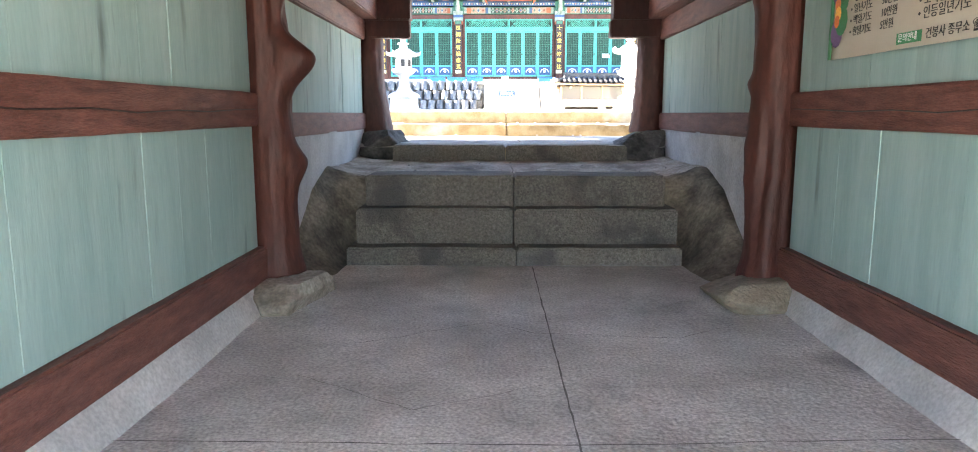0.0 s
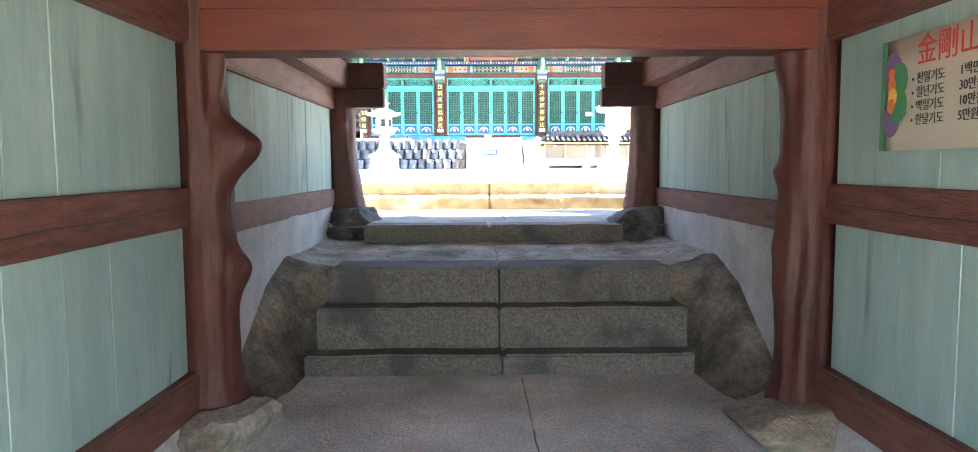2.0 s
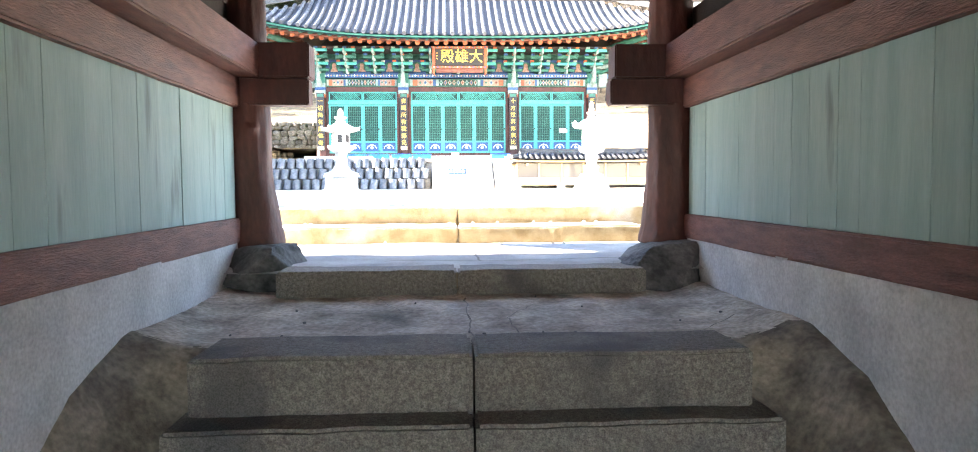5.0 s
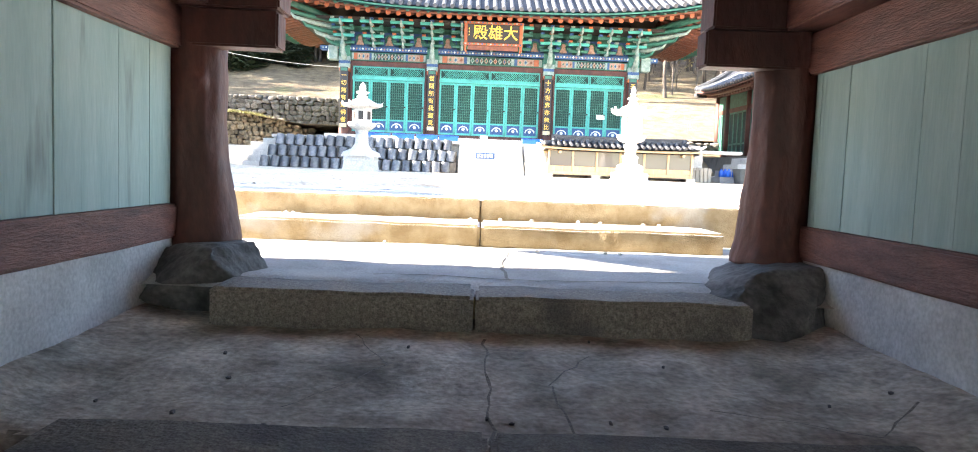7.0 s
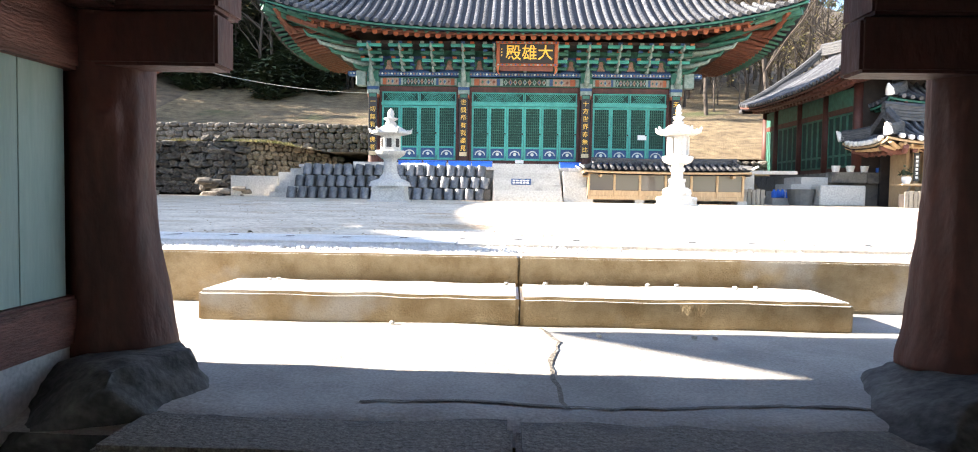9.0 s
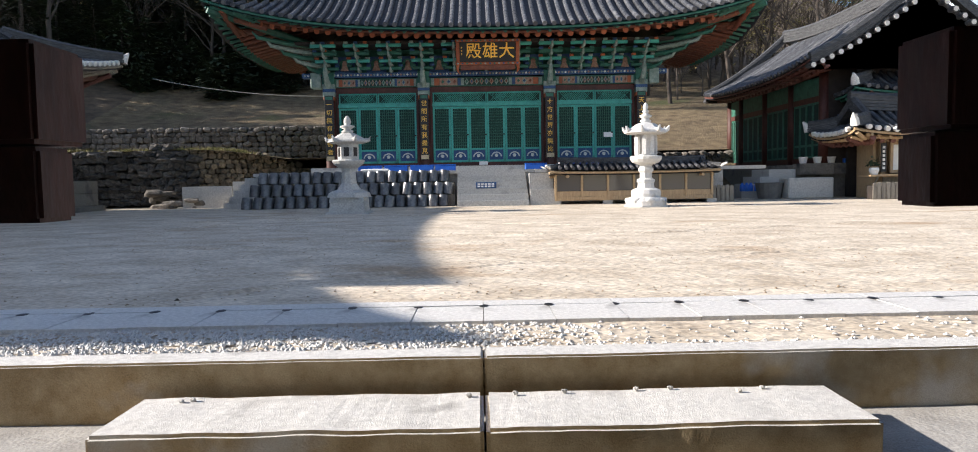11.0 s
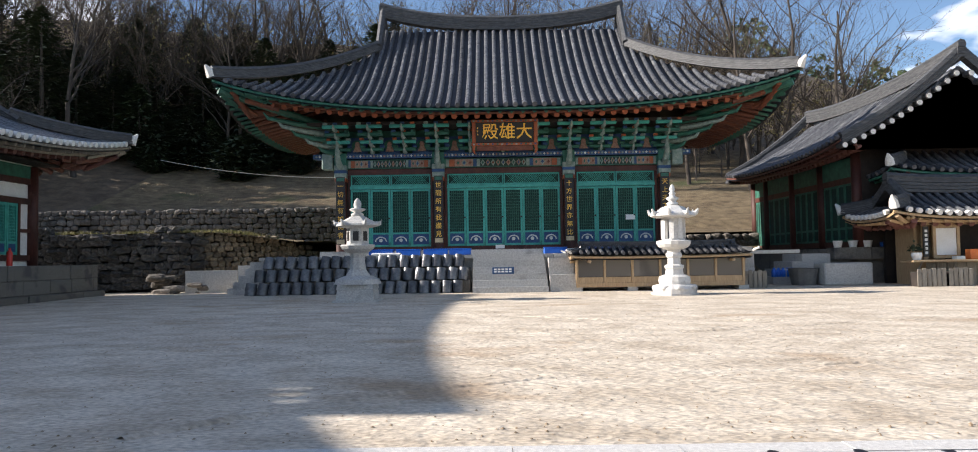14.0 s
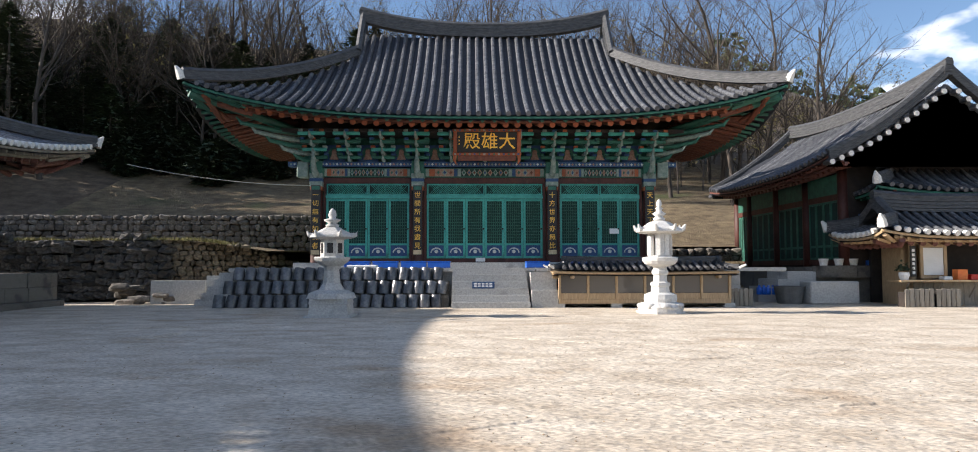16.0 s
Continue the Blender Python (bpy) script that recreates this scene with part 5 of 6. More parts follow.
for k in range(8):
    a = k * math.pi / 4 + math.pi / 8
    o = part("firebox_post", boxes((-0.045, -0.06, 1.46, 0.045, 0.06, 1.96)), "granite_white", ln)
    o.matrix_basis = Matrix.Translation((0.265 * math.cos(a), 0.265 * math.sin(a), 0)) @ pose(0, 0, 0, 0, 0, math.degrees(a))
    if k % 2:
        b = a + math.pi / 8
        o = part("firebox_panel", boxes((-0.02, -0.10, 1.46, 0.02, 0.10, 1.96)), "granite_white", ln)
        o.matrix_basis = Matrix.Translation((0.25 * math.cos(b), 0.25 * math.sin(b), 0)) @ pose(0, 0, 0, 0, 0, math.degrees(b))
part("cap", octo([(0.50, 2.02), (0.60, 2.06), (0.58, 2.12), (0.42, 2.20), (0.28, 2.30), (0.16, 2.34)]), "granite_white", ln)
for k in range(8):
    a = k * math.pi / 4 + math.pi / 8
    bm = bmesh.new()
    tube(bm, [(0.50 * math.cos(a), 0.50 * math.sin(a), 2.12), (0.60 * math.cos(a), 0.60 * math.sin(a), 2.13), (0.65 * math.cos(a), 0.65 * math.sin(a), 2.24)], [0.07, 0.06, 0.025], 6)
    part("cap_horn", bm, "granite_white", ln)
part("finial", octo([(0.14, 2.34), (0.16, 2.40), (0.09, 2.44), (0.13, 2.48), (0.18, 2.53), (0.08, 2.58), (0.07, 2.62), (0.10, 2.66), (0.05, 2.70), (0.08, 2.77), (0.05, 2.86), (0.01, 2.90)], 12, 0), "granite_white", ln, smooth=True)

ln = thing("stone_lantern", "grey granite lantern on a square stepped pedestal", "stone lantern", "stone lanterns", (-3.5, 26.42, 1.375))
q4 = math.pi / 4
part("plinth", octo([(0.78, 0), (0.76, 0.06)], 4, q4), "granite", ln)
part("base", octo([(0.66, 0.06), (0.62, 0.30), (0.64, 0.32), (0.62, 0.44)], 4, q4), "granite", ln)
part("lotus_base", octo([(0.60, 0.44), (0.55, 0.56), (0.36, 0.64)], 8), "granite", ln)
part("shaft", octo([(0.32, 0.64), (0.21, 0.80), (0.18, 1.10), (0.21, 1.22)], 8), "granite", ln)
part("lotus_top", octo([(0.26, 1.22), (0.40, 1.32), (0.44, 1.40), (0.42, 1.43)], 16, 0), "granite", ln)
part("firebox", octo([(0.30, 1.43), (0.28, 1.45), (0.28, 1.83), (0.31, 1.86)], 6, 0), "granite", ln)
for k in range(6):
    a = k * math.pi / 3 + math.pi / 6
    # black panel stands in for the shade inside the opening
    o = part("window", boxes((-0.01, -0.07, 1.52, 0.012, 0.07, 1.76)), "black", ln, "black panel painted as the shaded lantern opening")
    o.matrix_basis = Matrix.Translation((0.243 * math.cos(a), 0.243 * math.sin(a), 0)) @ pose(0, 0, 0, 0, 0, math.degrees(a))
part("cap", octo([(0.42, 1.86), (0.56, 1.90), (0.54, 1.95), (0.34, 2.05), (0.18, 2.14)], 6, 0), "granite", ln)
for k in range(6):
    a = k * math.pi / 3
    bm = bmesh.new()
    tube(bm, [(0.46 * math.cos(a), 0.46 * math.sin(a), 1.95), (0.57 * math.cos(a), 0.57 * math.sin(a), 1.96), (0.61 * math.cos(a), 0.61 * math.sin(a), 2.05)], [0.06, 0.055, 0.02], 6)
    part("cap_horn", bm, "granite", ln)
part("finial", octo([(0.15, 2.14), (0.16, 2.20), (0.09, 2.24), (0.20, 2.30), (0.20, 2.33), (0.08, 2.36), (0.10, 2.44), (0.08, 2.53), (0.02, 2.60)], 10, 0), "granite", ln, smooth=True)


# ---- side building on the shaded flank ----
lb = thing("side_hall", "long side hall with white plaster panels and dark tiled roof", "temple building")
rf = new("roof")
rf.parent = lb
rf.matrix_basis = pose(-15.5, 21.7, 5.55, 0, 0, 90)
hip_roof(rf, 9.9, 4.75, 7.5, 2.3, 0.75, 0.29, "lime", "grey_wood")
part("wall", boxes((-18.2, 12.6, 2.4, -13.06, 30.15, 5.6)), "white", lb)
# near-black underside: eave shade put into the colour
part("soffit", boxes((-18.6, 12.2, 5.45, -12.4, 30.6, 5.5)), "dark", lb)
ys = [12.7, 15.2, 17.7, 20.2, 22.7, 25.2, 27.7, 30.1]
for y in ys:
    bm = bmesh.new()
    lathe(bm, [(0.16, 2.4), (0.15, 5.4)], 12, -13.0, y)
    part("column", bm, "red", lb, smooth=True)
for a, b in zip(ys, ys[1:]):
    for z0, z1 in ((2.55, 2.72), (4.25, 4.42), (4.85, 5.02)):
        part("rail", boxes((-13.1, a + 0.16, z0, -12.95, b - 0.16, z1)), "red", lb)
    part("frieze", boxes((-13.08, a + 0.16, 5.03, -12.97, b - 0.16, 5.4)), "green", lb, "dark green painted frieze")
    for s in (a + 0.62, b - 0.72):
        part("stud", boxes((-13.1, s, 2.721, -12.95, s + 0.1, 4.249)), "red", lb)
    for s0, s1 in ((a + 0.16, a + 0.62), (b - 0.62, b - 0.16)):
        part("rail", boxes((-13.1, s0, 3.4, -12.96, s1, 3.5)), "red", lb)
    w = (b - 0.72 - a - 0.72) / 2
    for k in range(2):
        y0 = a + 0.73 + w * k
        d = part("door_leaf", boxes((-13.05, y0, 2.73, -12.99, y0 + w - 0.02, 4.24)), "lattice", lb)
        part("leaf_frame", boxes((-12.99, y0, 2.73, -12.965, y0 + 0.07, 4.24), (-12.99, y0 + w - 0.09, 2.73, -12.965, y0 + w - 0.02, 4.24), (-12.99, y0 + 0.07, 4.16, -12.965, y0 + w - 0.09, 4.24), (-12.99, y0 + 0.07, 3.05, -12.965, y0 + w - 0.09, 3.12), (-12.99, y0 + 0.07, 2.73, -12.965, y0 + w - 0.09, 2.81)), "teal", d)
        part("leaf_panel", boxes((-12.985, y0 + 0.071, 2.811, -12.975, y0 + w - 0.091, 3.049)), "blue", d)
        bm = bmesh.new()
        for j in range(1, 6):
            yy = y0 + 0.07 + (w - 0.16) * j / 6
            box(bm, -12.988, yy - 0.008, 3.12, -12.972, yy + 0.008, 4.16)
        for j in range(1, 12):
            zz = 3.12 + 1.04 * j / 12
            box(bm, -12.986, y0 + 0.07, zz - 0.007, -12.974, y0 + w - 0.09, zz + 0.007)
        part("leaf_lattice", bm, "teal", d)["kind"] = "stuff"
tagged(finish("wall_notice", boxes((-13.93, 27.62, 4.35, -13.92, 27.86, 4.6)), "paper"), "small white notice fixed to a dark red column", "sign")
pod2 = thing("side_podium", "weathered granite block podium of the side hall", "podium")
pod2["kind"] = "structure"
part("fill", boxes((-19, 11.7, 1.0, -12.25, 31.2, 2.38)), "granite_dark", pod2)
rng = random.Random(12)
for i, (z0, z1) in enumerate(((1.2, 1.58), (1.585, 1.98), (1.985, 2.4))):
    y = 11.6
    xo = -12.0 + (0.25 if i == 0 else 0)
    while y < 31.3:
        w = min(rng.uniform(0.9, 1.6), 31.4 - y)
        part("block", boxes((xo - 0.3, y + 0.006, z0, xo + rng.uniform(-0.02, 0.02), y + w - 0.006, z1), bevel=0.015), "granite_dark", pod2)
        y += w
    x = -12.3
    while x > -15:
        part("block", boxes((x - 0.9, 31.15, z0, x - 0.01, 31.4, z1), bevel=0.015), "granite_dark", pod2)
        x -= 0.91
ext = tagged(finish("fire_extinguisher", lathe(bmesh.new(), [(0.07, 0), (0.075, 0.02), (0.075, 0.36), (0.03, 0.44), (0.03, 0.5)], 12), "fire", smooth=True), "small red fire extinguisher on the side hall podium", "extinguisher")
lb.location.x = -1.1
pod2.location.x = -0.8
ext.location = (-13.5, 28.2, 2.405)


# ---- stone walls and terraces ----
def stone_wall(name, label, p0, p1, z0, top, size, seed, thick=0.4, n_max=300, material="wallstone", rough=0.28):
    """Stones fitted in rough courses between two points; top(t) is the height along the wall."""
    w = thing(name, label, "stone wall")
    w["kind"] = "structure"
    rng = random.Random(seed)
    p0, p1 = Vector((*p0, 0)), Vector((*p1, 0))
    L = (p1 - p0).length
    d = (p1 - p0) / L
    nrm = Vector((d.y, -d.x, 0))
    meshes = []
    for k in range(7):
        bm = bmesh.new()
        boulder(bm, (0, 0, 0), (0.5, 0.5, 0.5), seed + k * 1.3, rough, 2)
        me = bpy.data.meshes.new("stone")
        bm.to_mesh(me)
        bm.free()
        me.materials.append(M[material])
        meshes.append(me)
    ang = math.atan2(d.y, d.x)
    z, cnt = z0, 0
    while True:
        h = size * rng.uniform(0.75, 1.1)
        x = rng.uniform(-0.2, 0.1)
        any_ = False
        while x < L:
            ww = size * rng.uniform(0.8, 1.7)
            t = (x + ww / 2) / L
            if z + h * 0.55 < top(min(max(t, 0), 1)):
                any_ = True
                c = p0 + d * (x + ww / 2) + nrm * rng.uniform(-0.03, 0.05)
                ob = new("stone", meshes[rng.randrange(7)])
                ob.parent = w
                ob.matrix_basis = Matrix.Translation((c.x, c.y, z + h / 2 + rng.uniform(-0.03, 0.03))) @ Matrix.Rotation(ang + rng.uniform(-0.1, 0.1), 4, "Z") @ Matrix.Rotation(rng.uniform(-0.2, 0.2), 4, "Y") @ Matrix.Diagonal((ww * 1.02, thick, h * 1.06, 1))
                cnt += 1
            x += ww
        z += h * 0.93
        if not any_ or cnt > n_max:
            break
    q0, q1 = p0 - nrm * 0.18, p1 - nrm * 0.18
    bm = bmesh.new()
    vs = [bm.verts.new((q.x, q.y, z)) for q, z in ((q0, z0 - 0.3), (q1, z0 - 0.3), (q1, top(1) - 0.08), (q0, top(0) - 0.08))]
    bm.faces.new(vs)
    bmesh.ops.solidify(bm, geom=bm.faces[:], thickness=0.1)
    # near-black backing paints the shade between the stones
    part("core", bm, "dark", w)
    return w


stone_wall("wall_rubble", "rubble retaining wall of rough dark field stones", (-17.5, 33.4), (-10.6, 33.6), 1.5, lambda t: 3.55 + 0.06 * math.sin(t * 9), 0.30, 3, 0.5, 300, "wallstone_dark", 0.6)
stone_wall("wall_coursed", "coursed field stone wall stepping down towards the hall", (-10.6, 33.7), (-6.6, 35.4), 1.5, lambda t: 3.55 - 0.75 * t * t, 0.21, 5, 0.35, 300, "wallstone_tan")
stone_wall("wall_terrace", "long low terrace wall of grey field stones", (-24, 40.6), (-4.5, 40.9), 3.2, lambda t: 4.75, 0.27, 7, 0.35, 420)
stone_wall("wall_terrace_2", "low field stone wall behind the hall", (5.5, 41), (18, 41), 2.0, lambda t: 3.5, 0.32, 9)
setting(finish("terrace_1", grid(lambda u, v: (u, v, 3.46 + 0.05 * noisy(u, v, 0.9) - 0.35 * smooth(-10, -6.5, u)), span(-34, -4, 40), span(33.55, 42, 14)), "grass", smooth=True), "dry grassy terrace above the stone wall", "terrace")
setting(finish("terrace_2", grid(lambda u, v: (u, v, 4.66 + 0.05 * noisy(u, v, 0.9) + 0.09 * (v - 40.7)), span(-36, -3, 40), span(40.75, 50, 16)), "grass", smooth=True), "dry grass slope above the terrace wall", "terrace")
setting(finish("terrace_3", grid(lambda u, v: (u, v, 3.45 + 0.05 * noisy(u, v, 0.9) + 0.1 * (v - 41)), span(4, 24, 24), span(41.1, 48, 12)), "grass", smooth=True), "dry grass slope behind the hall", "terrace")
setting(finish("low_wall", boxes((-10.2, 31.9, 1.2, -8.5, 32.2, 2.15), (-8.5, 32.0, 1.2, -7.2, 32.2, 2.3)), "granite"), "low grey granite retaining wall", "wall")
ps = thing("podium_steps", "pale granite steps up the flank of the podium", "steps")
ps["kind"] = "structure"
for i in range(5):
    slab("step_stone", -8.35 + 0.18 * i, 30.6, 1.2, -7.2, 31.8, 1.6 + 0.2 * i, "granite", ps, i, 0.012, 0.003)
rng = random.Random(21)
for i in range(16):
    bm = bmesh.new()
    boulder(bm, (0, 0, 0), (rng.uniform(0.16, 0.36), rng.uniform(0.14, 0.25), rng.uniform(0.08, 0.15)), i, 0.3, 2)
    o = tagged(finish("loose_stone", bm, "wallstone"), "loose flat field stone heaped beside the podium", "stone", "heaped stones")
    o.location = (-11.5 + 1.9 * rng.random(), 31.7 + 0.9 * rng.random(), 1.45 + 0.12 * (i % 5))

# ---- right-hand hall, porch and kiosk ----
rb = thing("east_hall", "timber hall with shade-darkened walls, green doors and gabled tile roof", "temple building")
rf = new("roof")
rf.parent = rb
rf.matrix_basis = pose(14.83, 36.4, 5.75, 0, 0, -90)
hip_roof(rf, 5.5, 3.93, 5.45, 2.45, 0.3, 0.3, "tile", "red_rail", True, sides=("front", "back"), verge=True)
# near-black wall and dark door frames carry the main hall's shade as colour
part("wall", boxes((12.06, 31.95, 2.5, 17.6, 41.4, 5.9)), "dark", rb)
ys = [32.1, 34.6, 37.1, 39.8, 41.3]
for y in ys:
    bm = bmesh.new()
    lathe(bm, [(0.18, 2.55), (0.17, 5.7)], 12, 12.0, y)
    part("column", bm, "red", rb, smooth=True)
for a, b in zip(ys, ys[1:]):
    part("header", boxes((11.93, a + 0.18, 4.75, 12.05, b - 0.18, 4.95)), "red", rb)
    part("frieze", boxes((11.95, a + 0.18, 4.951, 12.05, b - 0.18, 5.6)), "green", rb, "dark green painted frieze")
    part("sill_beam", boxes((11.93, a + 0.18, 2.6, 12.05, b - 0.18, 2.78)), "red", rb)
    w = (b - a - 0.44) / 4
    for k in range(4):
        y0 = a + 0.22 + w * k
        d = part("door_leaf", boxes((11.97, y0 + 0.01, 2.79, 12.05, y0 + w - 0.01, 4.74)), "lattice", rb)
        part("leaf_frame", boxes((11.95, y0 + 0.01, 2.79, 11.97, y0 + 0.07, 4.74), (11.95, y0 + w - 0.07, 2.79, 11.97, y0 + w - 0.01, 4.74), (11.95, y0 + 0.07, 4.67, 11.97, y0 + w - 0.07, 4.74), (11.95, y0 + 0.07, 3.2, 11.97, y0 + w - 0.07, 3.28), (11.95, y0 + 0.07, 2.79, 11.97, y0 + w - 0.07, 2.86)), "green", d)
tagged(finish("side_board", boxes((12.4, 31.88, 3.9, 13.1, 31.94, 4.25)), "blue"), "blue painted board on the dark gable wall", "sign")
pd = thing("east_podium", "grey granite podium before the dark hall", "podium")
pd["kind"] = "structure"
part("fill", boxes((10.9, 32.0, 1.0, 20, 43, 2.55)), "granite_dark", pd)
for i in range(4):
    slab("step_stone", 9.1 + 0.32 * i, 32.0 - 0.0 * i, 1.2, 11.0, 33.6, 1.65 + 0.25 * i, "granite", pd, i, 0.012, 0.003)
for i in range(3):
    slab("coping_stone", 11.0 + 1.2 * i, 31.7, 2.2, 12.19 + 1.2 * i, 32.3, 2.58, "granite_dark", pd, i + 30, 0.015, 0.005)
basin = tagged(finish("water_basin", boxes((10.15, 30.6, 1.41, 11.65, 31.4, 2.1), bevel=0.04), "granite"), "large plain grey stone water basin", "basin")
tub = tagged(finish("tub", lathe(bmesh.new(), [(0.36, 0), (0.46, 0.52), (0.49, 0.54), (0.42, 0.53), (0.36, 0.2)], 16), "rubber"), "round dark grey rubber tub beside the basin", "tub")
tub.location = (9.75, 31.2, 1.41)
for k in range(5):
    bl = tagged(finish("bottle", lathe(bmesh.new(), [(0.08, 0), (0.09, 0.02), (0.09, 0.2), (0.04, 0.26), (0.04, 0.3)], 10), "cobalt", smooth=True), "blue plastic bottle on the stone step", "bottle", "blue bottles")
    bl.location = (9.15 + 0.15 * k, 31.95 - 0.02 * (k % 2), 1.653 if k > 3 else 1.653)
    bl.location.y = 32.06
tagged(finish("blue_crate", boxes((12.6, 31.75, 2.585, 13.6, 32.2, 2.75), bevel=0.02), "cobalt"), "blue plastic crate on the dark hall podium", "crate")
for k, (x, y) in enumerate(((11.2, 31.9), (11.7, 31.9), (12.2, 31.95))):
    po = tagged(finish("plant_pot", lathe(bmesh.new(), [(0.11, 0), (0.15, 0.2), (0.16, 0.22), (0.13, 0.21)], 12), "lime"), "pale plant pot on the podium edge", "pot", "plant pots")
    po.location = (x, y, 2.585)


def slat_box(at, n):
    sb = thing("slat_planter", "low planter box of weathered upright slats", "planter", "slat planters", at)
    part("tray", boxes((0.02, 0.03, 0, 0.14 * n - 0.02, 0.4, 0.42)), "dark", sb)
    for k in range(n):
        part("slat", boxes((0.14 * k, 0, 0, 0.14 * k + 0.125, 0.028, 0.5 + 0.02 * (k % 2)), bevel=0.01), "grey_wood", sb)
    return sb


slat_box((7.35, 29.75, 1.41), 5)
slat_box((12.0, 28.9, 1.41), 6)
slat_box((12.9, 28.9, 1.41), 5)
pch = thing("porch", "tiled porch roof with green painted eaves", "porch")
rf = new("roof")
rf.parent = pch
rf.matrix_basis = pose(16.6, 32.3, 4.85, 0, 0, 0)
hip_roof(rf, 4.3, 1.7, 3.4, 1.05, 0.25, 0.28, "tile", "green", True)
for x in (13.2, 16.6, 20):
    bm = bmesh.new()
    lathe(bm, [(0.14, 1.4), (0.13, 4.9)], 10, x, 31.3)
    part("column", bm, "red", pch, smooth=True)
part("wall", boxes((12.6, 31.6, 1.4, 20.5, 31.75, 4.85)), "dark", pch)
part("board", boxes((13.0, 31.56, 3.3, 14.2, 31.6, 3.6)), "blue", pch)
kio = thing("kiosk", "small timber sales kiosk with tiled roof and counter", "kiosk")
rf = new("roof")
rf.parent = kio
rf.matrix_basis = pose(14.4, 30.5, 3.45, 0, 0, 0)
hip_roof(rf, 2.95, 1.55, 2.2, 0.75, 0.22, 0.27, "lime", "tan_wood", True)
part("wall", boxes((12.75, 29.75, 1.4, 16.6, 31.3, 2.1), (12.75, 30.3, 2.1, 12.85, 31.3, 3.5), (12.85, 31.2, 2.1, 16.6, 31.3, 3.5)), "tan_wood", kio)
for i in range(8):
    part("skirt_board", boxes((12.75 + 0.3 * i, 29.71, 1.41, 13.04 + 0.3 * i, 29.745, 2.08), bevel=0.006), "grey_wood", kio)
part("counter", boxes((12.1, 29.25, 2.1, 15.6, 29.95, 2.16), bevel=0.01), "tan_wood", kio)
for x in (12.4, 13.4, 14.4):
    bm = bmesh.new()
    tube(bm, [(x, 29.72, 1.65), (x, 29.35, 2.09)], [0.03, 0.03], 4)
    part("brace", bm, "grey_wood", kio)
for x in (12.8, 14.9, 16.5):
    part("post", boxes((x - 0.06, 29.78, 2.161, x + 0.06, 29.9, 3.45)), "tan_wood", kio)
part("lintel", boxes((12.86, 29.8, 3.2, 16.44, 29.88, 3.34)), "tan_wood", kio)
wd = part("window", boxes((13.15, 29.84, 2.3, 13.75, 29.86, 3.1)), "paper", kio, "pale papered window")
part("window_frame", boxes((13.05, 29.82, 2.2, 13.14, 29.88, 3.19), (13.76, 29.82, 2.2, 13.85, 29.88, 3.19), (13.14, 29.82, 3.11, 13.76, 29.88, 3.19), (13.14, 29.82, 2.2, 13.76, 29.88, 2.29)), "tan_wood", wd)
# dark sheet standing in for the shaded kiosk interior
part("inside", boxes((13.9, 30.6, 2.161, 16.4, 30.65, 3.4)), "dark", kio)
part("couplet", boxes((12.7, 29.72, 2.25, 12.86, 29.76, 3.15)), "black", kio, "dark board with pale letters")
for k in range(6):
    part("couplet_letter", boxes((12.74, 29.712, 2.33 + 0.13 * k, 12.82, 29.718, 2.41 + 0.13 * k)), "paper", kio)
for k, (x, w, h, m, nm) in enumerate(((13.9, 0.3, 0.3, "clay", "orange box"), (14.3, 0.2, 0.16, "fire", "red box"), (14.55, 0.3, 0.14, "paper", "white box"), (14.95, 0.25, 0.22, "clay", "orange box"), (13.5, 0.25, 0.1, "paper", "white box"))):
    tagged(finish("box", boxes((x, 29.45, 2.162, x + w, 29.7, 2.162 + h), bevel=0.01), m), "small %s of goods on the kiosk counter" % nm, "box", "goods on the counter")
pot = thing("potted_plant", "leafy green plant in a white pot on the counter", "plant", at=(12.35, 29.5, 2.162))
part("pot", lathe(bmesh.new(), [(0.1, 0), (0.15, 0.14), (0.13, 0.22)], 12), "paper", pot)
bm = bmesh.new()
rng = random.Random(2)
for k in range(60):
    c = Vector((rng.gauss(0, 0.1), rng.gauss(0, 0.08), 0.28 + abs(rng.gauss(0, 0.1))))
    a = Vector([rng.uniform(-0.06, 0.06) for _ in range(3)])
    b = Vector([rng.uniform(-0.05, 0.05) for _ in range(3)])
    bm.faces.new([bm.verts.new(c + v) for v in (-a, b, a, -b)])
part("leaves", bm, "pine", pot)
e2 = ext.copy()
scene.collection.objects.link(e2)
e2.location = (14.9, 29.3, 1.40)
tagged(e2, "red fire extinguisher standing before the kiosk", "extinguisher")
bm = bmesh.new()
tube(bm, [(-10.8 + 6.2 * t, 31.4 + 1.3 * t, 5.75 - 0.5 * t - 1.6 * t * (1 - t) * 0.5) for t in span(0, 1, 16)], [0.012] * 17, 5)
tagged(finish("cable", bm, "cable"), "pale slack cable between the two halls", "cable")


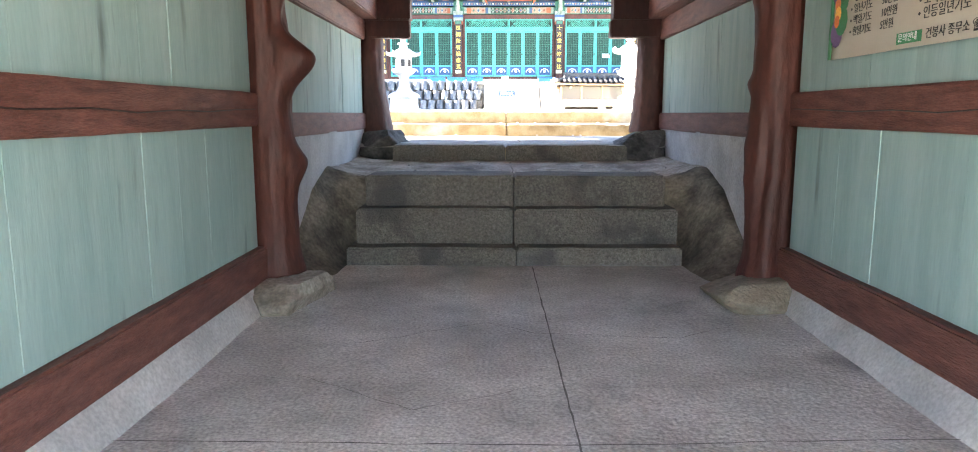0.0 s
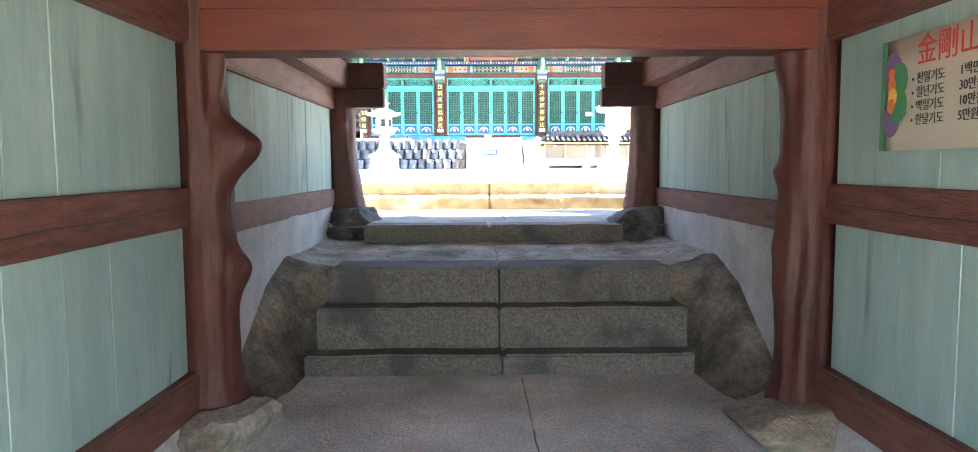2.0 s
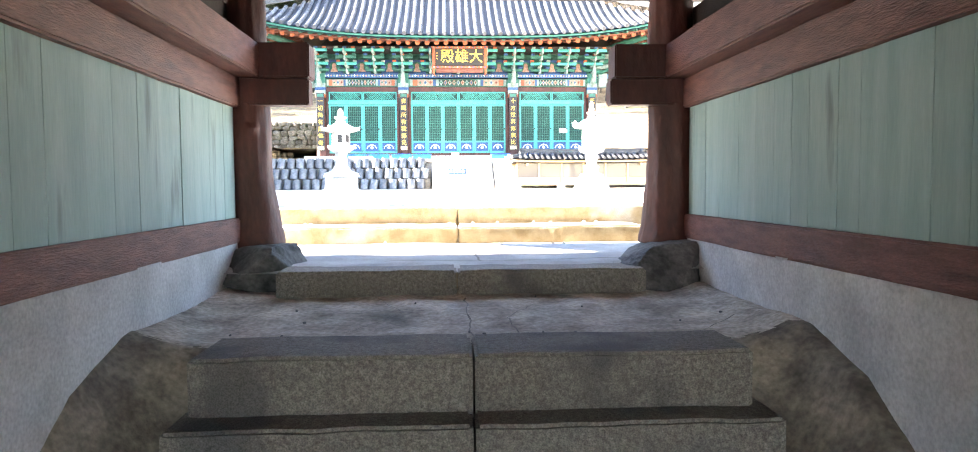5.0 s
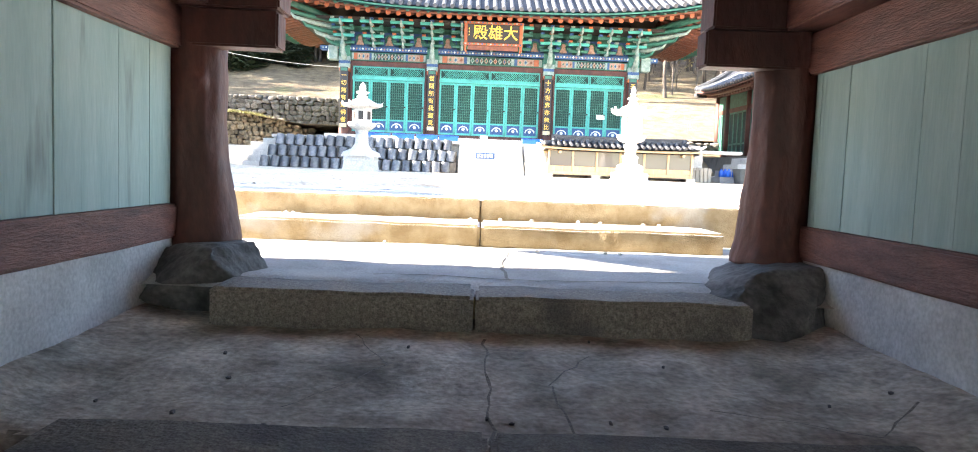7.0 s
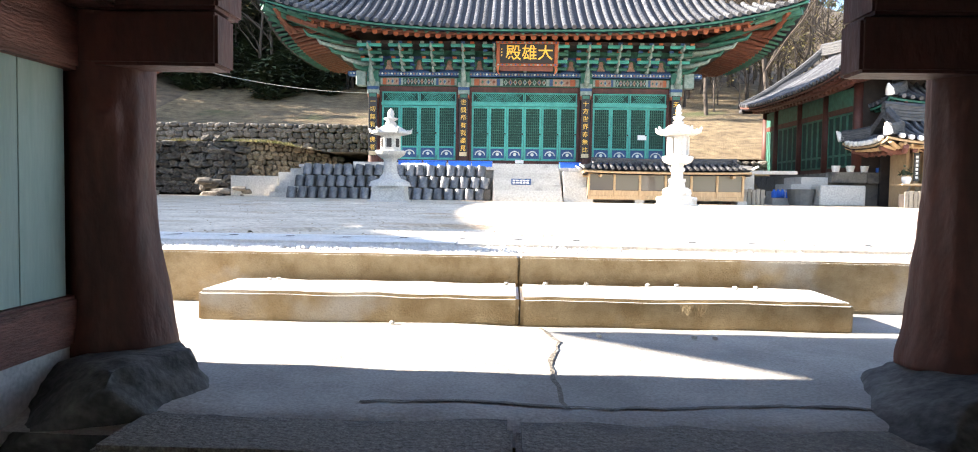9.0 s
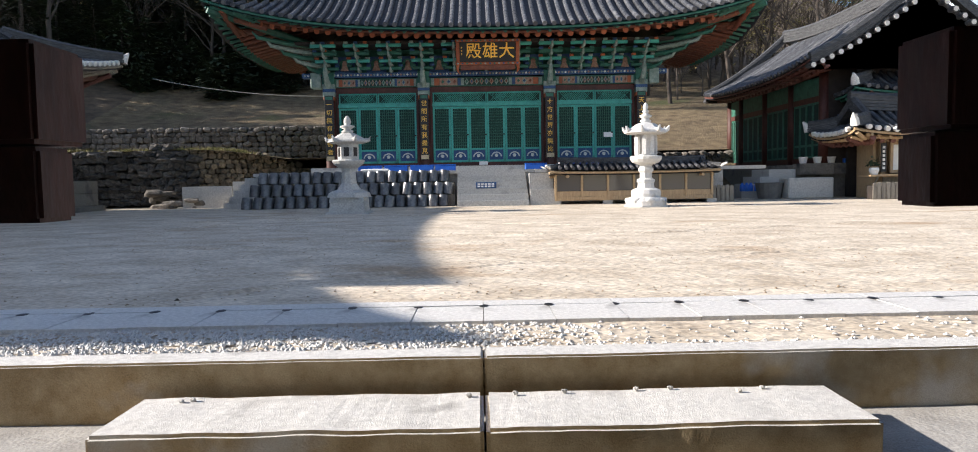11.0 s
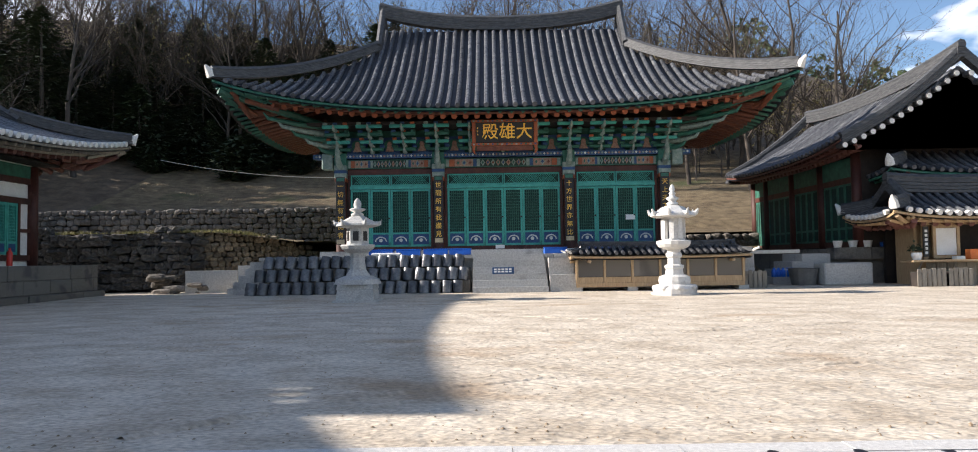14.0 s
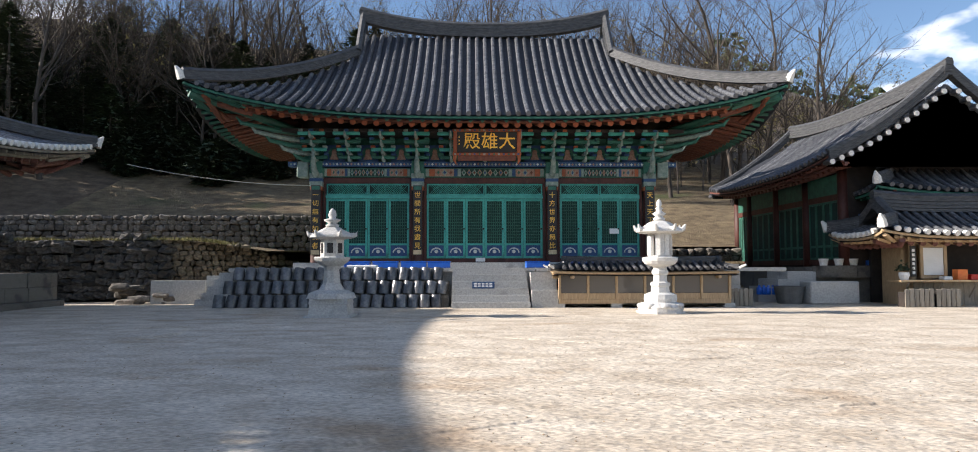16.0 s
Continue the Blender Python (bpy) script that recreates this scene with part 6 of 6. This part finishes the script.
# ---- trees ----
def bare_tree(seed, h, spread, buds=0, name="bare_tree", label="leafless grey barked tree on the hillside", group="bare trees on the hill"):
    rng = random.Random(seed)
    t = thing(name, label, "tree", group)
    bm, tw, lf = bmesh.new(), bmesh.new(), bmesh.new()

    def grow(mesh, p, d, ln_, r, depth):
        pts, rad = [p.copy()], [r]
        n = 5 if depth < 2 else 3
        for i in range(n):
            d = (d + Vector([rng.gauss(0, 0.10 + 0.05 * depth) for _ in range(3)]) + Vector((0, 0, 0.05))).normalized()
            p = p + d * ln_ / n
            pts.append(p.copy())
            rad.append(r * (1 - 0.72 * (i + 1) / n))
        tube(mesh, pts, rad, 7 if depth == 0 else (5 if depth == 1 else 3), False)
        if depth == 3:
            if buds and rng.random() < buds:
                for _ in range(3):
                    c = pts[-1] + Vector([rng.gauss(0, 0.18) for _ in range(3)])
                    a, b = Vector([rng.uniform(-0.1, 0.1) for _ in range(3)]), Vector([rng.uniform(-0.1, 0.1) for _ in range(3)])
                    lf.faces.new([lf.verts.new(c + v) for v in (-a, b, a)])
            return
        k = (9, 6, 5)[depth]
        for i in range(k):
            f = rng.uniform(0.3 if depth == 0 else 0.2, 1.0)
            j = min(int(f * n), n - 1)
            q = pts[j].lerp(pts[j + 1], f * n - j)
            az_ = rng.uniform(0, 6.28)
            side = Vector((math.cos(az_), math.sin(az_), rng.uniform(0.1, 0.7)))
            nd = (d * (0.75 if depth == 0 else 0.6) + side * spread).normalized()
            grow(tw if depth >= 1 else bm, q, nd, ln_ * rng.uniform(0.38, 0.6), max(rad[j] * 0.5, 0.007), depth + 1)

    grow(bm, Vector((0, 0, -0.5)), Vector((rng.gauss(0, 0.06), rng.gauss(0, 0.06), 1)).normalized(), h, h * 0.015, 0)
    part("trunk", bm, "bark", t, smooth=True)
    part("crown", tw, "twig", t, "fine bare twigs")
    if buds:
        part("foliage", lf, "bud", t, "sparse spring buds")["kind"] = "stuff"
    else:
        lf.free()
    return t


def evergreen(seed, h, w, name="evergreen", label="dark green conifer with drooping ragged boughs", stem=True):
    rng = random.Random(seed)
    t = thing(name, label, "tree" if stem else "bush", "evergreens on the hill")
    if stem:
        bm = bmesh.new()
        tube(bm, [(0, 0, -0.4), (0.05, 0, h * 0.5), (0, 0.04, h * 0.97)], [h * 0.018, h * 0.012, 0.01], 7)
        part("trunk", bm, "bark", t)
    vs, fs = [], []
    for i in range(1500):
        f = rng.random() ** 0.8
        z = h * (0.12 + 0.88 * f) if stem else h * f
        r = w * (1.15 * math.sin(math.pi * min(0.16 + 0.84 * f, 1)) ** 0.8 * (1 - 0.35 * f) + 0.06) if stem else w * math.sqrt(max(1 - (2 * f - 0.9) ** 2, 0.05))
        a = rng.uniform(0, 6.28)
        lobe = 0.75 + 0.3 * math.sin(a * 3 + f * 17 + seed) * math.sin(f * 23)
        r *= lobe * math.sqrt(rng.uniform(0.15, 1))
        c = Vector((r * math.cos(a), r * math.sin(a), z - 0.12 * r))
        s = rng.uniform(0.12, 0.3)
        u = Vector((math.cos(a), math.sin(a), rng.uniform(-0.5, 0.3))) * s
        v = Vector((-math.sin(a), math.cos(a), rng.uniform(-0.4, 0.4))) * s * 0.4
        k = len(vs)
        vs += [c - u * 0.6 + v, c - u * 0.6 - v, c + u]
        fs.append((k, k + 1, k + 2))
    me = bpy.data.meshes.new("crown")
    me.from_pydata(vs, [], fs)
    me.materials.append(M["pine"])
    o = new("crown", me)
    o.parent = t
    return t


kinds = [bare_tree(1, 11, 0.75), bare_tree(2, 13, 0.6, 0.12), bare_tree(3, 10, 0.85, 0.2), bare_tree(4, 14, 0.55), bare_tree(5, 9, 0.9)]
brush = [bare_tree(k, h, sp, bd, "sapling", "low twiggy bare sapling with spring buds", "saplings on the hill") for k, h, sp, bd in ((11, 4.2, 1.0, 0.3), (12, 5.5, 0.95, 0.25), (13, 7.5, 0.8, 0.15))]
firs = [evergreen(1, 7, 2.2), evergreen(2, 5, 1.9), evergreen(3, 9, 2.6)]
shrub = evergreen(7, 2.0, 1.4, "shrub", "low dark evergreen shrub under the trees", False)


def ground_z(x, y):
    return land_z(x, y) - 0.1


used = set()


def plant(src, x, y, s, rz):
    m = Matrix.Translation((x, y, ground_z(x, y))) @ pose(0, 0, 0, 0, 0, rz) @ Matrix.Scale(s, 4)
    if src.name not in used:
        used.add(src.name)
        src.matrix_basis = m
        return src
    o = copy_thing(src, m)
    o.matrix_basis = m
    return o


rng = random.Random(77)
for i in range(225):
    x, y = rng.uniform(-58, 22), rng.uniform(56, 86)
    plant(kinds[i % 5], x, y, rng.uniform(0.7, 1.05) * (1 if x < 2 else 0.8), rng.uniform(0, 360))
for i in range(16):
    x, y = rng.uniform(-48, -21), rng.uniform(40, 60)
    plant(kinds[i % 5], x, y, rng.uniform(0.7, 1.1), rng.uniform(0, 360))
for i in range(60):
    x, y = rng.uniform(-34, -5), rng.uniform(55, 66)
    plant(firs[i % 3], x, y, rng.uniform(0.7, 1.15), rng.uniform(0, 360))
# firs to the west, mostly out of view, added to shade slope and wall
for i in range(54):
    plant(firs[i % 3], rng.uniform(-44, -25), rng.uniform(32, 56), rng.uniform(0.8, 1.15), rng.uniform(0, 360))
for i in range(50):
    plant(shrub, rng.uniform(-46, -4), rng.uniform(54, 64), rng.uniform(0.6, 1.6), rng.uniform(0, 360))
for x, y, s in ((15, 50, 1.0), (18, 53, 1.1), (12, 52, 0.9), (21, 51, 1.0), (16.5, 56, 1.15), (24, 56, 1.0), (9.5, 54, 0.95)):
    plant(kinds[int(x) % 3], x, y, s, x * 40)
for i in range(75):
    x, y = rng.uniform(7.5, 34), rng.uniform(50, 70)
    plant(brush[i % 3], x, y, rng.uniform(0.7, 1.15), rng.uniform(0, 360))
for i in range(110):
    x, y = rng.uniform(-44, 13), rng.uniform(56, 78)
    plant(brush[i % 3], x, y, rng.uniform(0.9, 1.4), rng.uniform(0, 360))
for i in range(46):
    plant(firs[i % 3], rng.uniform(-50, -14), rng.uniform(60, 74), rng.uniform(0.9, 1.3), rng.uniform(0, 360))
# grass along the top of the rubble wall
vs, fs = [], []
for i in range(5200):
    x, y = rng.uniform(-18, -8.6), rng.triangular(33.35, 36.5, 33.5)
    if noisy(x, y, 0.9) < -0.12:
        continue
    z = 3.47 - 0.35 * smooth(-10, -6.5, x) + 0.05 * noisy(x, y, 0.9)
    h, a = rng.uniform(0.04, 0.15), rng.uniform(0, 6.28)
    k = len(vs)
    vs += [(x - 0.018 * math.cos(a), y - 0.018 * math.sin(a), z), (x + 0.018 * math.cos(a), y + 0.018 * math.sin(a), z), (x + rng.gauss(0, 0.05), y + rng.gauss(0, 0.05), z + h)]
    fs.append((k, k + 1, k + 2))
me = bpy.data.meshes.new("grass_tufts")
me.from_pydata(vs, [], fs)
me.materials.append(M["tuft"])
tagged(new("grass_tufts", me), "straw and green grass on the rubble wall", "grass", "", "stuff")
# far pine ridge
vs, fs = [], []
rng = random.Random(9)
for i in range(420):
    x, y = rng.uniform(40, 190), rng.uniform(120, 185)
    z, h, w = land_z(x, y), rng.uniform(5, 8.5), rng.uniform(1.6, 2.8)
    for j in range(60):
        f = rng.random()
        a = rng.uniform(0, 6.28)
        r = w * (math.sin(math.pi * min(0.2 + f * 0.8, 1)) * 0.8 + 0.2) * rng.uniform(0.4, 1)
        c = Vector((x + r * math.cos(a), y + r * math.sin(a), z + h * (0.35 + 0.65 * f)))
        k = len(vs)
        for _ in range(3):
            vs.append(c + Vector([rng.uniform(-0.8, 0.8) for _ in range(3)]))
        fs.append((k, k + 1, k + 2))
me = bpy.data.meshes.new("far_pines")
me.from_pydata(vs, [], fs)
me.materials.append(M["pine"])
tagged(new("far_pines", me), "pine wood covering the distant ridge", "trees", "", "stuff")
